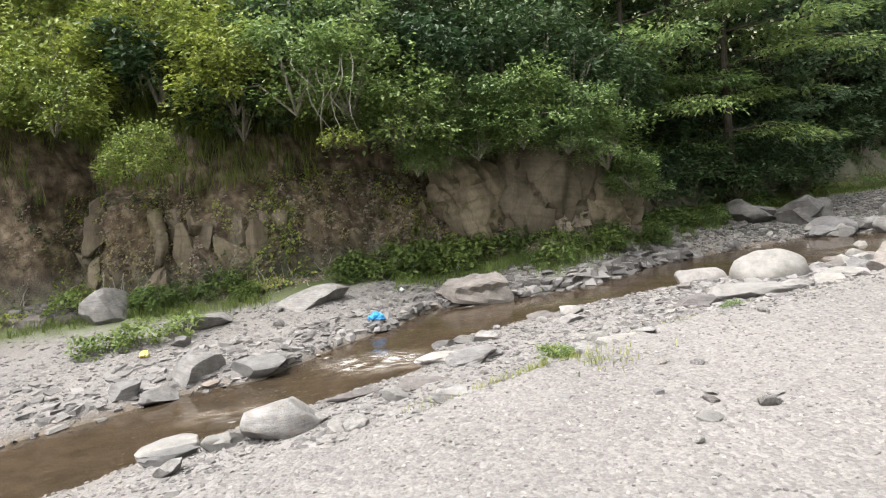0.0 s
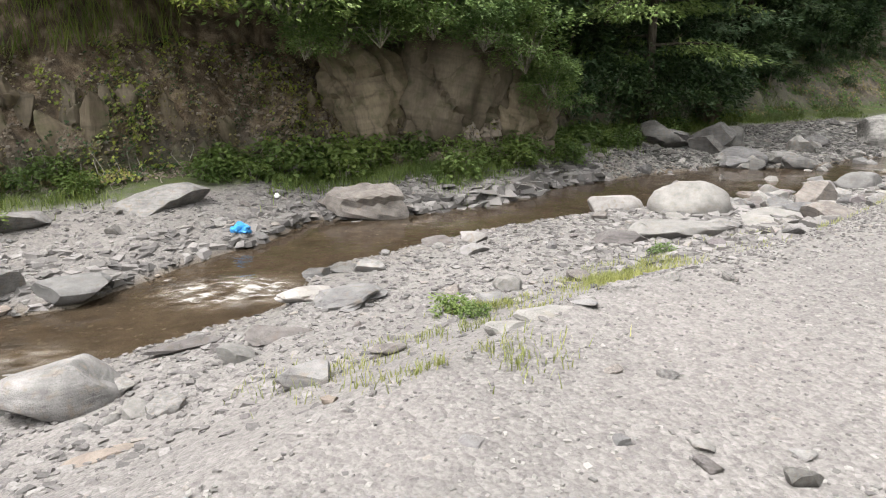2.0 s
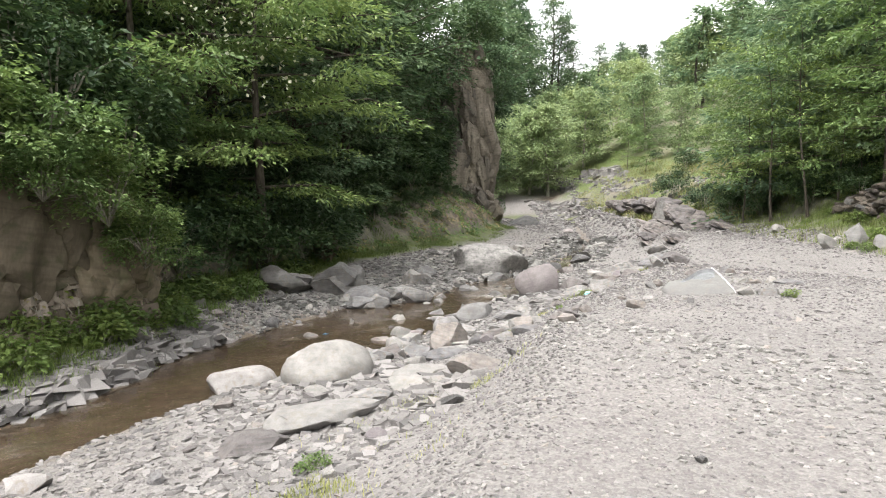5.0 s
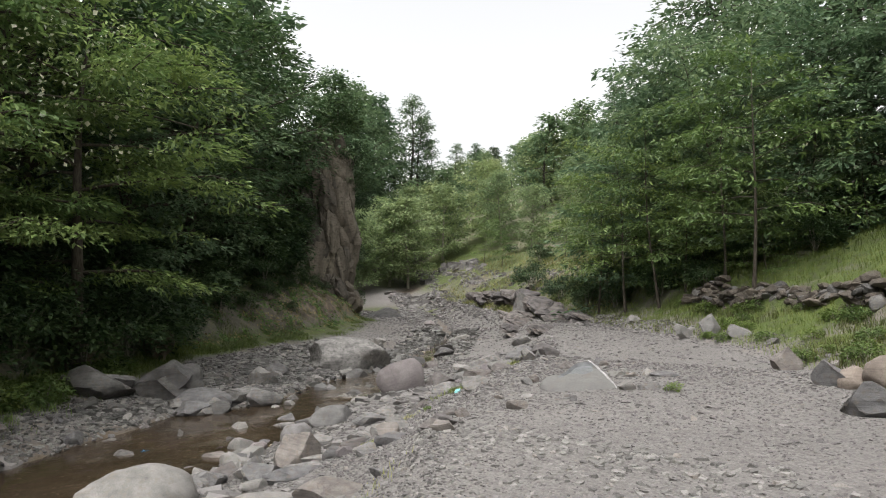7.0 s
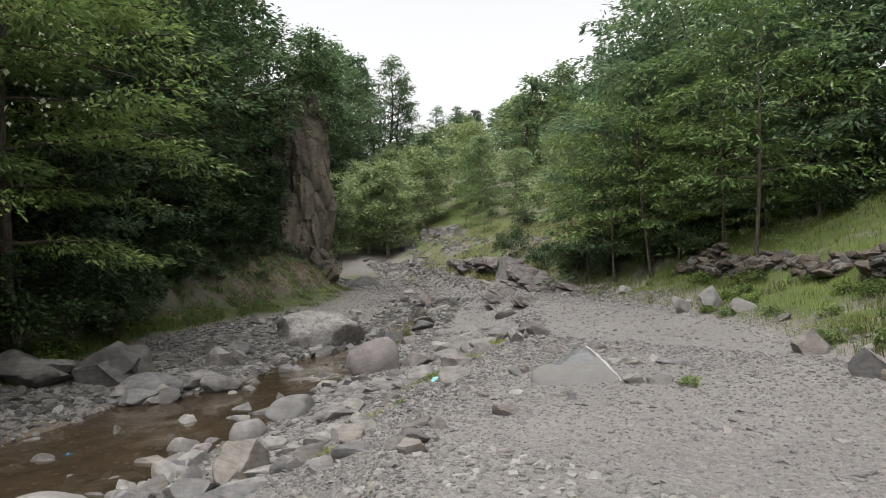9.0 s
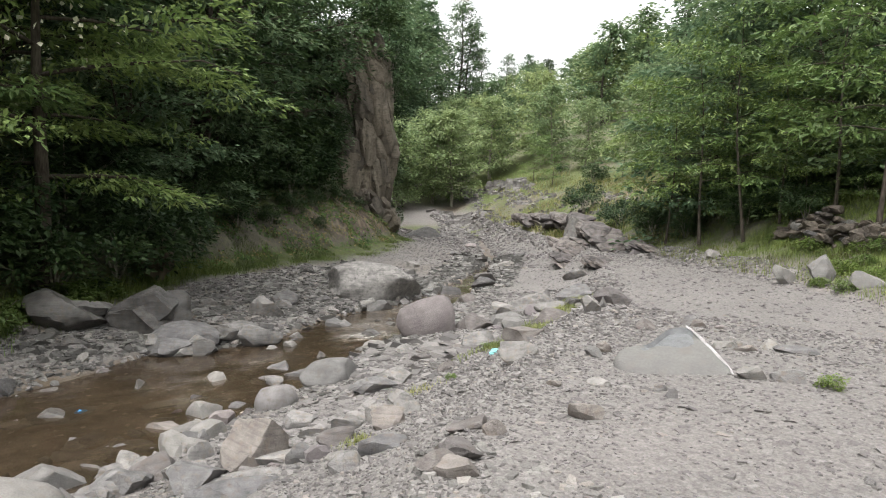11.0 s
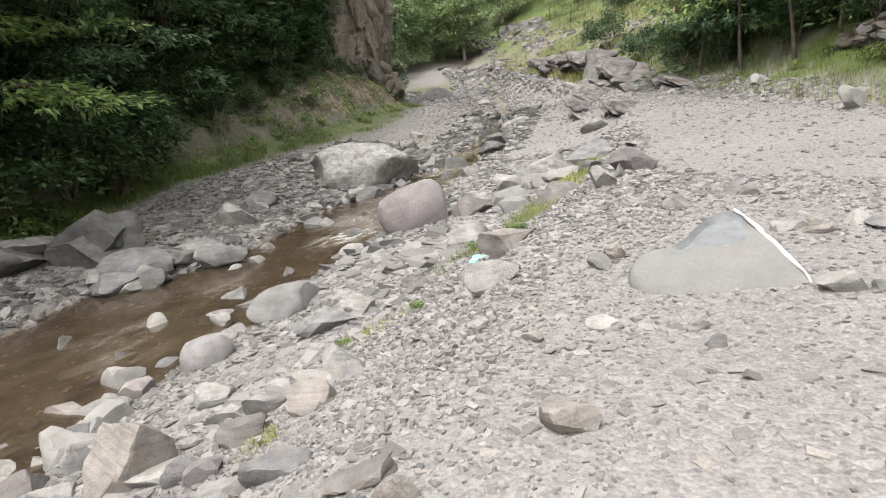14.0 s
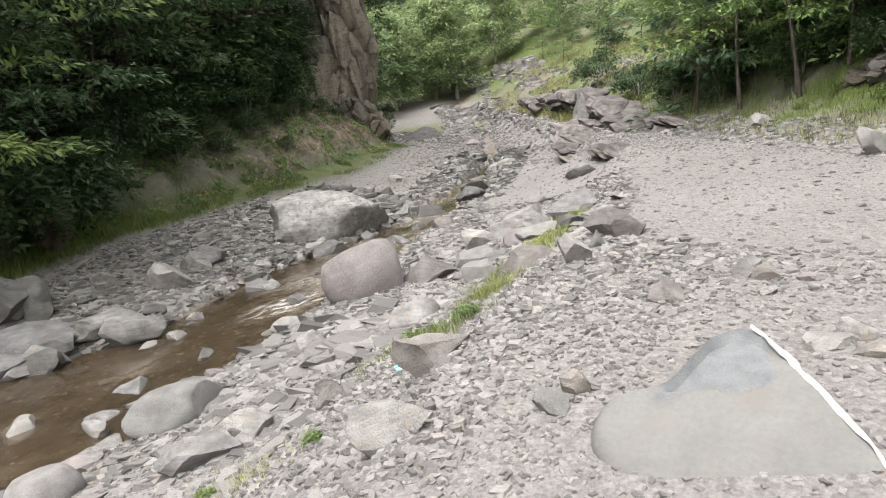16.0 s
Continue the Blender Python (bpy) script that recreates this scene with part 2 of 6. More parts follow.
def ground_material():
    """One sheet: gravel, grass, bare earth and wet mud, blended by the plan's cover."""
    m, n, l, b = material("ground_cover", 0.92, 0.2)
    co = n.new("ShaderNodeTexCoord").outputs["Object"]
    att = n.new("ShaderNodeAttribute")
    att.attribute_name = "cover"
    sep = n.new("ShaderNodeSeparateColor")
    l.new(att.outputs["Color"], sep.inputs[0])
    cell = tex(n, l, "Voronoi", 26, co)
    cell2 = tex(n, l, "Voronoi", 60, co)
    cloud_ = tex(n, l, "Noise", 0.55, co, 6)
    fine = tex(n, l, "Noise", 45, co, 5)
    mid = tex(n, l, "Noise", 5, co, 6)
    bw = n.new("ShaderNodeRGBToBW")
    l.new(cell.outputs["Color"], bw.inputs[0])
    bw2 = n.new("ShaderNodeRGBToBW")
    l.new(cell2.outputs["Color"], bw2.inputs[0])
    g1 = ramp(n, [(0.2, (0.0731, 0.0686, 0.0659)), (0.5, (0.138, 0.129, 0.122)), (0.85, (0.21, 0.196, 0.189))])
    l.new(bw.outputs[0], g1.inputs[0])
    g2 = ramp(n, [(0.2, (0.112, 0.105, 0.1)), (0.8, (0.198, 0.185, 0.179))])
    l.new(bw2.outputs[0], g2.inputs[0])
    gravel = mixed(n, l, 0.5, g1.outputs[0], g2.outputs[0])
    dust = ramp(n, [(0.35, (0.136, 0.126, 0.119)), (0.7, (0.204, 0.187, 0.177))])
    l.new(cloud_.outputs[0], dust.inputs[0])
    gravel = mixed(n, l, 0.34, gravel, dust.outputs[0])
    grass = ramp(n, [(0.3, (0.045, 0.052, 0.017)), (0.5, (0.066, 0.092, 0.022)), (0.72, (0.105, 0.118, 0.04))])
    l.new(mid.outputs[0], grass.inputs[0])
    earth = ramp(n, [(0.3, (0.07, 0.052, 0.038)), (0.52, (0.175, 0.138, 0.104)), (0.75, (0.3, 0.252, 0.195))])
    l.new(mid.outputs[0], earth.inputs[0])
    vs = n.new("ShaderNodeMapping")
    vs.inputs["Scale"].default_value = (1, 1, 0.18)
    l.new(co, vs.inputs["Vector"])
    run_ = tex(n, l, "Noise", 3.2, vs.outputs[0], 6)
    rs = ramp(n, [(0.4, (0.5, 0.48, 0.46)), (0.62, (1.15, 1.1, 1.03))])
    l.new(run_.outputs[0], rs.inputs[0])
    earth_c = mixed(n, l, 1.0, earth.outputs[0], rs.outputs[0], "MULTIPLY")
    mud = ramp(n, [(0.3, (0.06, 0.046, 0.032)), (0.7, (0.14, 0.11, 0.077))])
    l.new(mid.outputs[0], mud.inputs[0])
    c = mixed(n, l, sep.outputs[1], gravel, earth_c)
    soft_ = n.new("ShaderNodeMath")
    soft_.operation = "MULTIPLY_ADD"
    l.new(mid.outputs[0], soft_.inputs[0])
    soft_.inputs[1].default_value = 1.6
    soft_.inputs[2].default_value = -0.8
    edge = n.new("ShaderNodeMath")
    edge.operation, edge.use_clamp = "ADD", True
    l.new(sep.outputs[0], edge.inputs[0])
    l.new(soft_.outputs[0], edge.inputs[1])
    both = n.new("ShaderNodeMath")
    both.operation, both.use_clamp = "MULTIPLY", True
    l.new(edge.outputs[0], both.inputs[0])
    l.new(sep.outputs[0], both.inputs[1])
    c = mixed(n, l, both.outputs[0], c, grass.outputs[0])
    c = mixed(n, l, sep.outputs[2], c, mud.outputs[0])
    f = ramp(n, [(0.3, (0.78, 0.78, 0.78)), (0.7, (1.12, 1.12, 1.12))])
    l.new(fine.outputs[0], f.inputs[0])
    l.new(mixed(n, l, 1.0, c, f.outputs[0], "MULTIPLY"), b.inputs["Base Color"])
    add = n.new("ShaderNodeMath")
    add.operation = "SUBTRACT"
    l.new(fine.outputs[0], add.inputs[0])
    l.new(cell.outputs["Distance"], add.inputs[1])
    bumped(n, l, b, add.outputs[0], 0.55, 0.03)
    return m


def water_material():
    """Shallow brown water: clear enough to show the bed, rippled along its flow, white where it breaks and painted
    white where the upper reach shines.
    """
    m, n, l, b = material("brown_stream_water", 0.06, 0.5)
    co = n.new("ShaderNodeTexCoord").outputs["Object"]
    sc = n.new("ShaderNodeMapping")
    sc.inputs["Rotation"].default_value = (0, 0, radians(-32))
    sc.inputs["Scale"].default_value = (1.0, 1.7, 1)
    l.new(co, sc.inputs["Vector"])
    r1 = tex(n, l, "Noise", 2.2, sc.outputs[0], 3)
    r2 = tex(n, l, "Noise", 9, co, 3)
    att = n.new("ShaderNodeAttribute")
    att.attribute_name = "foam_shine"
    fo = n.new("ShaderNodeMath")
    fo.operation = "MULTIPLY"
    l.new(att.outputs["Fac"], fo.inputs[0])
    sf = n.new("ShaderNodeMapping")
    sf.inputs["Rotation"].default_value = (0, 0, radians(-32))
    sf.inputs["Scale"].default_value = (0.7, 1.7, 1)
    l.new(co, sf.inputs["Vector"])
    r3 = tex(n, l, "Noise", 6.0, sf.outputs[0], 7)
    k = ramp(n, [(0.4, (0, 0, 0)), (0.68, (0.85, 0.85, 0.85))])
    l.new(r3.outputs[0], k.inputs[0])
    l.new(k.outputs[0], fo.inputs[1])
    col = ramp(n, [(0.32, (0.15, 0.112, 0.076)), (0.68, (0.27, 0.205, 0.14))])
    l.new(r1.outputs[0], col.inputs[0])
    l.new(mixed(n, l, fo.outputs[0], col.outputs[0], (0.62, 0.62, 0.61)), b.inputs["Base Color"])
    tr = n.new("ShaderNodeMath")
    tr.operation, tr.use_clamp = "MULTIPLY_ADD", True
    l.new(fo.outputs[0], tr.inputs[0])
    tr.inputs[1].default_value, tr.inputs[2].default_value = -0.9, 0.86
    l.new(tr.outputs[0], b.inputs["Transmission Weight"])
    b.inputs["IOR"].default_value = 1.33
    add = n.new("ShaderNodeMath")
    add.operation = "ADD"
    l.new(r1.outputs[0], add.inputs[0])
    l.new(r2.outputs[0], add.inputs[1])
    bumped(n, l, b, add.outputs[0], 0.16, 0.03)
    return m


def plain_material(name, col, rough=0.5):
    m, n, l, b = material(name, rough)
    co = n.new("ShaderNodeTexCoord").outputs["Object"]
    t = tex(n, l, "Noise", 30, co, 4)
    r = ramp(n, [(0.3, tuple(v * 0.7 for v in col)), (0.7, col)])
    l.new(t.outputs[0], r.inputs[0])
    l.new(r.outputs[0], b.inputs["Base Color"])
    bumped(n, l, b, t.outputs[0], 0.3, 0.01)
    return m


GROUND, WATER = ground_material(), water_material()
BLUE_PLASTIC = plain_material("blue_plastic", (0.05, 0.28, 0.62), 0.35)
TEAL_PLASTIC = plain_material("teal_plastic", (0.22, 0.55, 0.55), 0.35)
WHITE_PLASTIC = plain_material("white_plastic", (0.75, 0.75, 0.73), 0.4)
PURPLE_PLASTIC = plain_material("purple_wrapper", (0.20, 0.17, 0.32), 0.4)
YELLOW_PLASTIC = plain_material("yellow_wrapper", (0.70, 0.58, 0.16), 0.4)

# ---- mesh helpers ----
RNG = np.random.default_rng(7)


def lattice(i, j, k):
    h = (i * 374761393 + j * 668265263 + k * 2147483647) & 0xFFFFFFFF
    h = ((h ^ (h >> 13)) * 1274126177) & 0xFFFFFFFF
    return ((h ^ (h >> 16)) & 0xFFFF) / 65535.0


def cloudy(p, octaves=4):
    """Value noise in -1..1 for an (n, 3) array."""
    total, size = np.zeros(len(p)), 0.0
    for o in range(octaves):
        q = p * 2.0 ** o + 17.3 * o
        i = np.floor(q).astype(np.int64)
        f = q - i
        f = f * f * (3 - 2 * f)
        v = 0
        for a in (0, 1):
            for b in (0, 1):
                for c in (0, 1):
                    w = (f[:, 0] if a else 1 - f[:, 0]) * (f[:, 1] if b else 1 - f[:, 1]) * (f[:, 2] if c else 1 - f[:, 2])
                    v = v + w * lattice(i[:, 0] + a, i[:, 1] + b, i[:, 2] + c)
        total += (v * 2 - 1) * 0.5 ** o
        size += 0.5 ** o
    return total / size


def flat_noise(x, y, scale, octaves=4, seed=0.0):
    x, y = np.broadcast_arrays(np.asarray(x, float), np.asarray(y, float))
    p = np.stack([x.ravel() * scale, y.ravel() * scale, np.full(x.size, seed + 0.37)], 1)
    return cloudy(p, octaves).reshape(x.shape)


def mesh_of(name, verts, faces, mat, smooth=True):
    """A mesh from arrays; faces (n, 3) or (n, 4)."""
    me = bpy.data.meshes.new(name)
    verts, faces = np.asarray(verts, np.float32), np.asarray(faces, np.int32)
    k = faces.shape[1]
    me.vertices.add(len(verts))
    me.vertices.foreach_set("co", verts.ravel())
    me.loops.add(faces.size)
    me.loops.foreach_set("vertex_index", faces.ravel())
    me.polygons.add(len(faces))
    me.polygons.foreach_set("loop_start", np.arange(0, faces.size, k, dtype=np.int32))
    me.polygons.foreach_set("loop_total", np.full(len(faces), k, np.int32))
    me.polygons.foreach_set("use_smooth", np.full(len(faces), smooth))
    me.materials.append(mat)
    me.update(calc_edges=True)
    return me


def under(name, me, parent, label=""):
    ob = new(name, me)
    ob.parent = parent
    return tagged(ob, label)


# ---- plan: edges of stream, road and banks as y over x ----
def line(*pts):
    xs, ys = zip(*pts)
    return lambda x: np.interp(x, xs, ys)


y_near = line((-60, -45), (-10, 0.5), (-3.8, 6.6), (-2.6, 7.9), (-1.0, 9.2), (-0.4, 9.8), (-0.2, 11.1), (1.1, 12.2), (1.9, 12.8), (2.6, 13.2), (4.9, 14.3), (6.6, 14.2), (7.7, 14.2), (8.4, 14.85), (9.0, 15.3), (9.9, 15.7), (11.2, 16.1), (12.2, 16.9), (15.5, 18.2), (18.4, 20.0), (21.6, 22.0), (30, 27.8), (42, 39.4), (65, 66), (200, 230))
y_far = line((-60, -40), (-10, 3.8), (-5.6, 8.0), (-4.1, 9.4), (-2.9, 10.0), (-2.2, 11.4), (-1.2, 12.8), (-0.7, 14.2), (0.6, 14.3), (2.8, 15.4), (4.9, 17.4), (7.4, 18.5), (10.2, 19.9), (12.0, 19.2), (14.4, 20.6), (16.5, 21.2), (19, 22.0), (22, 23.3), (30, 28.7), (42, 40.0), (65, 67.2), (200, 232))
y_left = line((-60, -48), (-6, 0.6), (-1.2, 3.7), (0, 4.5), (1.2, 5.6), (2.8, 6.9), (4, 7.5), (5.6, 8.3), (7.6, 10.1), (8.4, 10.6), (12, 12.4), (14, 12.9), (17, 14.0), (22, 17.3), (30, 25), (42, 37.4), (65, 64), (200, 225))
y_right = line((-60, -54), (-6, -5), (3, 0.5), (11.8, 6.2), (13.7, 7.3), (18.4, 10.2), (21.4, 12.8), (24, 16), (28, 20.5), (31, 24.6), (42, 37), (65, 63.5), (200, 224))
y_bank = line((-60, -30), (-12, 9.5), (-8.5, 13.2), (-6.5, 13.4), (-4.6, 14.2), (-2.5, 15.6), (-0.6, 16.6), (2.7, 16.8), (4.5, 18.3), (6, 20.5), (8.2, 22.3), (11, 24.2), (13.4, 27), (18, 29.3), (21.7, 30.4), (24.5, 31.6), (29.5, 35.1), (31.8, 36.9), (32.6, 40.2), (36, 46), (50, 64), (70, 90), (200, 260))
cliff_high = line((-60, 4), (-9, 4.0), (-5, 3.7), (-2, 3.3), (-0.5, 2.9), (4.0, 2.6), (5.2, 1.6), (8, 1.0), (14, 1.2), (19, 2.0), (23, 2.6), (27, 3.0), (31.0, 2.8), (32.2, 1.0), (60, 1.0))
SIDE = line((-3, 0.72), (10, 0.86), (24, 0.8), (40, 0.72), (100, 0.7))   # slant of the lines to the y axis


def z_road(x, y):
    return 0.15 + 0.027 * np.clip(x, -30, 40) + 0.012 * np.clip(y, -30, 60)


def z_water(x, y):
    return -1.0967 + 0.0297 * x + 0.0142 * y


def terrain(x, y):
    """Height of the ground and the shares of grass, earth and wet mud; mud also darkens the shaded far bar."""
    x, y = np.broadcast_arrays(np.asarray(x, float), np.asarray(y, float))
    wob = flat_noise(x, y, 0.9, 3) * 0.22
    n1, n2 = flat_noise(x, y, 0.35, 4, 3), flat_noise(x, y, 2.2, 3, 5)
    yn, yf, yl, yr, yb = y_near(x) - wob * 0.8, y_far(x) + wob, y_left(x) + wob, y_right(x) + wob * 2, y_bank(x) + wob
    side = SIDE(x)
    zr, zw = z_road(x, y), z_water(x, y)
    grass, earth, mud = np.zeros(x.shape), np.zeros(x.shape), np.zeros(x.shape)
    # road
    zr = zr - 0.11 * np.exp(-((x - 11.0) ** 2 + (y - 10.75) ** 2) / 1.3)
    z = zr + 0.03 * n1 + 0.012 * n2
    # slope from road to stream
    t = np.clip((y - yl) / np.maximum(yn - yl, 0.3), 0, 1)
    s = np.interp(t, (0, 0.2, 0.45, 0.8, 0.97, 1), (0, 0.4, 0.68, 0.86, 0.96, 1))
    m = (y > yl) & (y <= yn)
    z = np.where(m, (zr + 0.03 * n1) * (1 - s) + (zw + 0.02) * s + n1 * 0.07 + n2 * 0.03 * np.sin(t * 3.14), z)
    wet = np.clip((t - 0.78) / 0.12, 0, 1) * np.clip(flat_noise(x, y, 1.1, 3, 15) * 2 + 0.5, 0, 1) * np.interp(x, (3, 6, 11, 13), (0.2, 0.8, 0.8, 0.3))
    mud = np.where(m, np.maximum(np.clip((t - 0.93) / 0.07, 0, 1) * 0.7, wet), mud)
    # bed
    m = (y > yn) & (y <= yf)
    t = np.clip((y - yn) / np.maximum(yf - yn, 0.2), 0, 1)
    z = np.where(m, zw + 0.02 - 0.24 * np.sqrt(np.clip(np.sin(t * 3.1416), 0, 1)) + 0.05 * n2, z)
    mud = np.where(m, 1.0, mud)
    # far gravel bar
    m = (y > yf) & (y <= yb)
    t = np.clip((y - yf) / np.maximum(yb - yf, 0.3), 0, 1)
    z = np.where(m, zw + np.interp(t, (0, 0.06, 0.3, 1), (0.02, 0.12, 0.25, 0.6)) + 0.05 * n1 + 0.03 * n2, z)
    # wet patches plus the trees' shade on the bar, both mixed in as mud colour
    damp_shade = np.clip(flat_noise(x, y, 0.6, 4, 12) * 1.5 + 0.35, 0, 1) * np.interp(x, (2, 7, 20, 27), (0.2, 0.95, 0.9, 0.35)) * np.clip(1.3 - t, 0, 1)
    mud = np.where(m, np.maximum(np.clip(1 - t / 0.05, 0, 1) * 0.7, damp_shade), mud)
    grass = np.where(m, np.clip((t - np.interp(x, (-2, 0, 6, 9), (0.72, 0.5, 0.5, 0.72))) / 0.2, 0, 1) * 0.9, grass)
    # far bank, cliff and wooded hillside
    d = (y - yb) * side
    m = y > yb
    hc = cliff_high(x) * (1 + 0.15 * n1)
    run = 0.9 + 0.28 * hc * np.interp(x, (-3, 6, 16, 24, 30, 32), (1.0, 1.6, 2.0, 3.0, 2.4, 1.0))
    prof = np.where(d < 0.6, 0.5 * d, np.where(d < run, 0.3 + (hc - 0.3) * np.clip((d - 0.6) / (run - 0.6), 0, 1) ** 0.8, hc + 0.62 * (d - run) - 0.0025 * np.clip(d - run, 0, 90) ** 2))
    prof = prof + np.clip((d - run - 0.2) / 1.2, 0, 1) * np.interp(x, (25, 28.5, 31.4, 32.2), (0, 7.5, 8.5, 0))
    prof = prof + np.clip(d, 0, 3) / 3 * (0.35 * n1 + 0.12 * n2)
    z = np.where(m, zw + 0.6 + prof, z)
    steep = np.clip((d - 0.5) / 0.3, 0, 1) * np.clip((run + 0.4 - d) / 0.5, 0, 1) * np.interp(x, (5, 9, 16, 20, 24.5, 30), (1, 0.2, 0.35, 0.55, 0.7, 0.9))
    earth = np.where(m, np.maximum(steep, 0.35), earth)
    grass = np.where(m, 0.9 * (1 - steep), grass)
    # near bank: verge, low terrace, grass hillside
    d = (yr - y) * side
    m = y < yr
    prof = np.interp(d, (0, 1.4, 2.7, 3.3, 8, 30, 90), (0, 0.35, 0.75, 1.35, 3.1, 11, 22)) + np.clip(d, 0, 4) / 4 * (0.25 * n1 + 0.06 * n2)
    prof = np.where(x < 9, prof * np.interp(x, (-5, 9), (0.6, 1)), prof)
    z = np.where(m, zr + prof, z)
    grass = np.where(m, np.clip((d - 0.2) / 0.9, 0, 1), grass)
    bare = np.clip(flat_noise(x, y, 0.22, 3, 33) * 2.6 + 0.62, 0, 1) * np.interp(x, (26, 32, 60), (0, 1, 0.6))
    earth = np.where(m, np.maximum(0.3 * np.clip(d / 0.5, 0, 1), bare), earth)
    grass = np.where(m, grass * (1 - 0.8 * bare), grass)
    worn = np.clip(flat_noise(x, y, 0.8, 3, 71) * 3 + 0.95 + (d - 2.2) * 0.3, 0, 1)
    grass = np.where(m, grass * (0.25 + 0.75 * worn), grass)
    earth = np.where(m, np.maximum(earth, 0.35 * (1 - worn) * np.clip(d / 0.8, 0, 1)), earth)
    # the valley closes far upstream
    along = 0.72 * x + 0.69 * y
    z = z + 0.15 * np.clip(along - 62, 0, 260) * np.interp(along, (62, 90), (0.3, 1)) + np.clip(along - 40, 0, 60) * 0.02
    far_green = np.clip((along - 44) / 8, 0, 1)
    grass = np.maximum(grass, far_green * 0.9 * np.clip(flat_noise(x, y, 0.16, 4, 44) * 3 + 0.65, 0, 1))
    return z, grass, earth, mud


def ground_z(x, y):
    return float(terrain(np.array([x]), np.array([y]))[0][0])


# ---- ground ----
def spaced(lo, hi, step, start, end):
    mid_ = np.arange(lo, hi, step)
    grow, out_lo, out_hi = step, [], []
    at = lo
    while at > start:
        grow *= 1.13
        at -= grow
        out_lo.append(at)
    at, grow = mid_[-1], step
    while at < end:
        grow *= 1.13
        at += grow
        out_hi.append(at)
    return np.concatenate([out_lo[::-1], mid_, out_hi])


def crumble(v, e):
    """Pushes bare earth about, so that the bank is broken by ribs and hollows."""
    dx = e * cloudy(v * 1.1 + 40, 4) * 0.6
    dy = e * (cloudy(v * np.array([0.8, 0.8, 0.6]) + 9, 3) * 0.6 + cloudy(v * np.array([2.6, 2.6, 0.5]) + 31, 3) * 0.45)
    return v + np.column_stack([dx, dy, np.zeros(len(v))])


def on_ground(x, y):
    """Points on the built ground, with its crumbled banks."""
    z, _, earth, _ = terrain(x, y)
    return crumble(np.column_stack([x, y, z]), earth * (np.asarray(x) < 30))


def build_ground():
    xs, ys = spaced(-9, 27, 0.16, -120, 320), spaced(2, 33, 0.16, -120, 320)
    gx, gy = np.meshgrid(xs, ys)
    z, grass, earth, mud = terrain(gx, gy)
    v = np.stack([gx.ravel(), gy.ravel(), z.ravel()], 1)
    # crumbling face: push steep earth about sideways
    e = earth.ravel() * (gx.ravel() < 30)
    v = crumble(v, e)
    nx, ny = len(xs), len(ys)
    i = (np.arange(ny - 1)[:, None] * nx + np.arange(nx - 1)[None, :]).ravel()
    me = mesh_of("ground", v, np.stack([i, i + 1, i + nx + 1, i + nx], 1), GROUND)
    col = me.color_attributes.new("cover", "FLOAT_COLOR", "POINT")
    col.data.foreach_set("color", np.stack([grass.ravel(), earth.ravel(), mud.ravel(), np.ones(grass.size)], 1).astype(np.float32).ravel())
    return tagged(new("ground", me), "grey gravel road, stream bed and wooded banks of a valley", "ground", kind="structure")


build_ground()


def build_water():
    xs, ts = np.arange(-16, 33, 0.1), np.linspace(0, 1, 22)
    gx, gt = np.meshgrid(xs, ts)
    gy = (y_near(gx) - 0.5) * (1 - gt) + (y_far(gx) + 0.5) * gt
    z = z_water(gx, gy) + 0.012 * flat_noise(gx, gy, 2.5, 3)
    foam_shine = np.zeros(gx.shape)
    # broken water; the patches past x = 17 also whiten the stream as painted shine
    for cx, cy, rx, ry, k in ((-1.2, 10.4, 0.95, 0.6, 0.8), (-2.9, 8.5, 0.8, 0.4, 0.35), (13.9, 18.4, 0.8, 0.5, 0.9), (17.3, 20.3, 1.3, 0.6, 0.75), (19.6, 21.4, 1.2, 0.6, 0.6), (22.2, 22.9, 1.4, 0.6, 0.6), (1.6, 13.7, 0.9, 0.4, 0.25), (24, 24.2, 3, 0.8, 0.35), (9.6, 17.4, 0.7, 0.4, 0.3), (9.4, 16.6, 0.5, 0.4, 0.25), (15.6, 19.4, 1.4, 0.6, 0.5), (11.4, 17.9, 0.6, 0.4, 0.25), (15.2, 19.3, 1.2, 0.8, 0.5)):
        foam_shine = np.maximum(foam_shine, k * np.clip(1.3 - ((gx - cx) / rx) ** 2 - ((gy - cy) / ry) ** 2, 0, 1))
    z = z + foam_shine * (0.05 * flat_noise(gx, gy, 5, 3, 2) + 0.03)
    nx, ny = len(xs), len(ts)
    i = (np.arange(ny - 1)[:, None] * nx + np.arange(nx - 1)[None, :]).ravel()
    me = mesh_of("water", np.stack([gx.ravel(), gy.ravel(), z.ravel()], 1), np.stack([i, i + 1, i + nx + 1, i + nx], 1), WATER)
    a = me.attributes.new("foam_shine", "FLOAT", "POINT")
    a.data.foreach_set("value", foam_shine.ravel().astype(np.float32))
    return tagged(new("water", me), "shallow brown stream rippling between stones", "water", kind="structure")


build_water()


# ---- rocks ----
def ball(level):
    bm = bmesh.new()
    bmesh.ops.create_icosphere(bm, subdivisions=level, radius=1)
    v = np.array([p.co[:] for p in bm.verts])
    f = np.array([[q.index for q in p.verts] for p in bm.faces])
    bm.free()
    return v, f


BALLS = {k: ball(k) for k in (2, 3, 4, 5)}


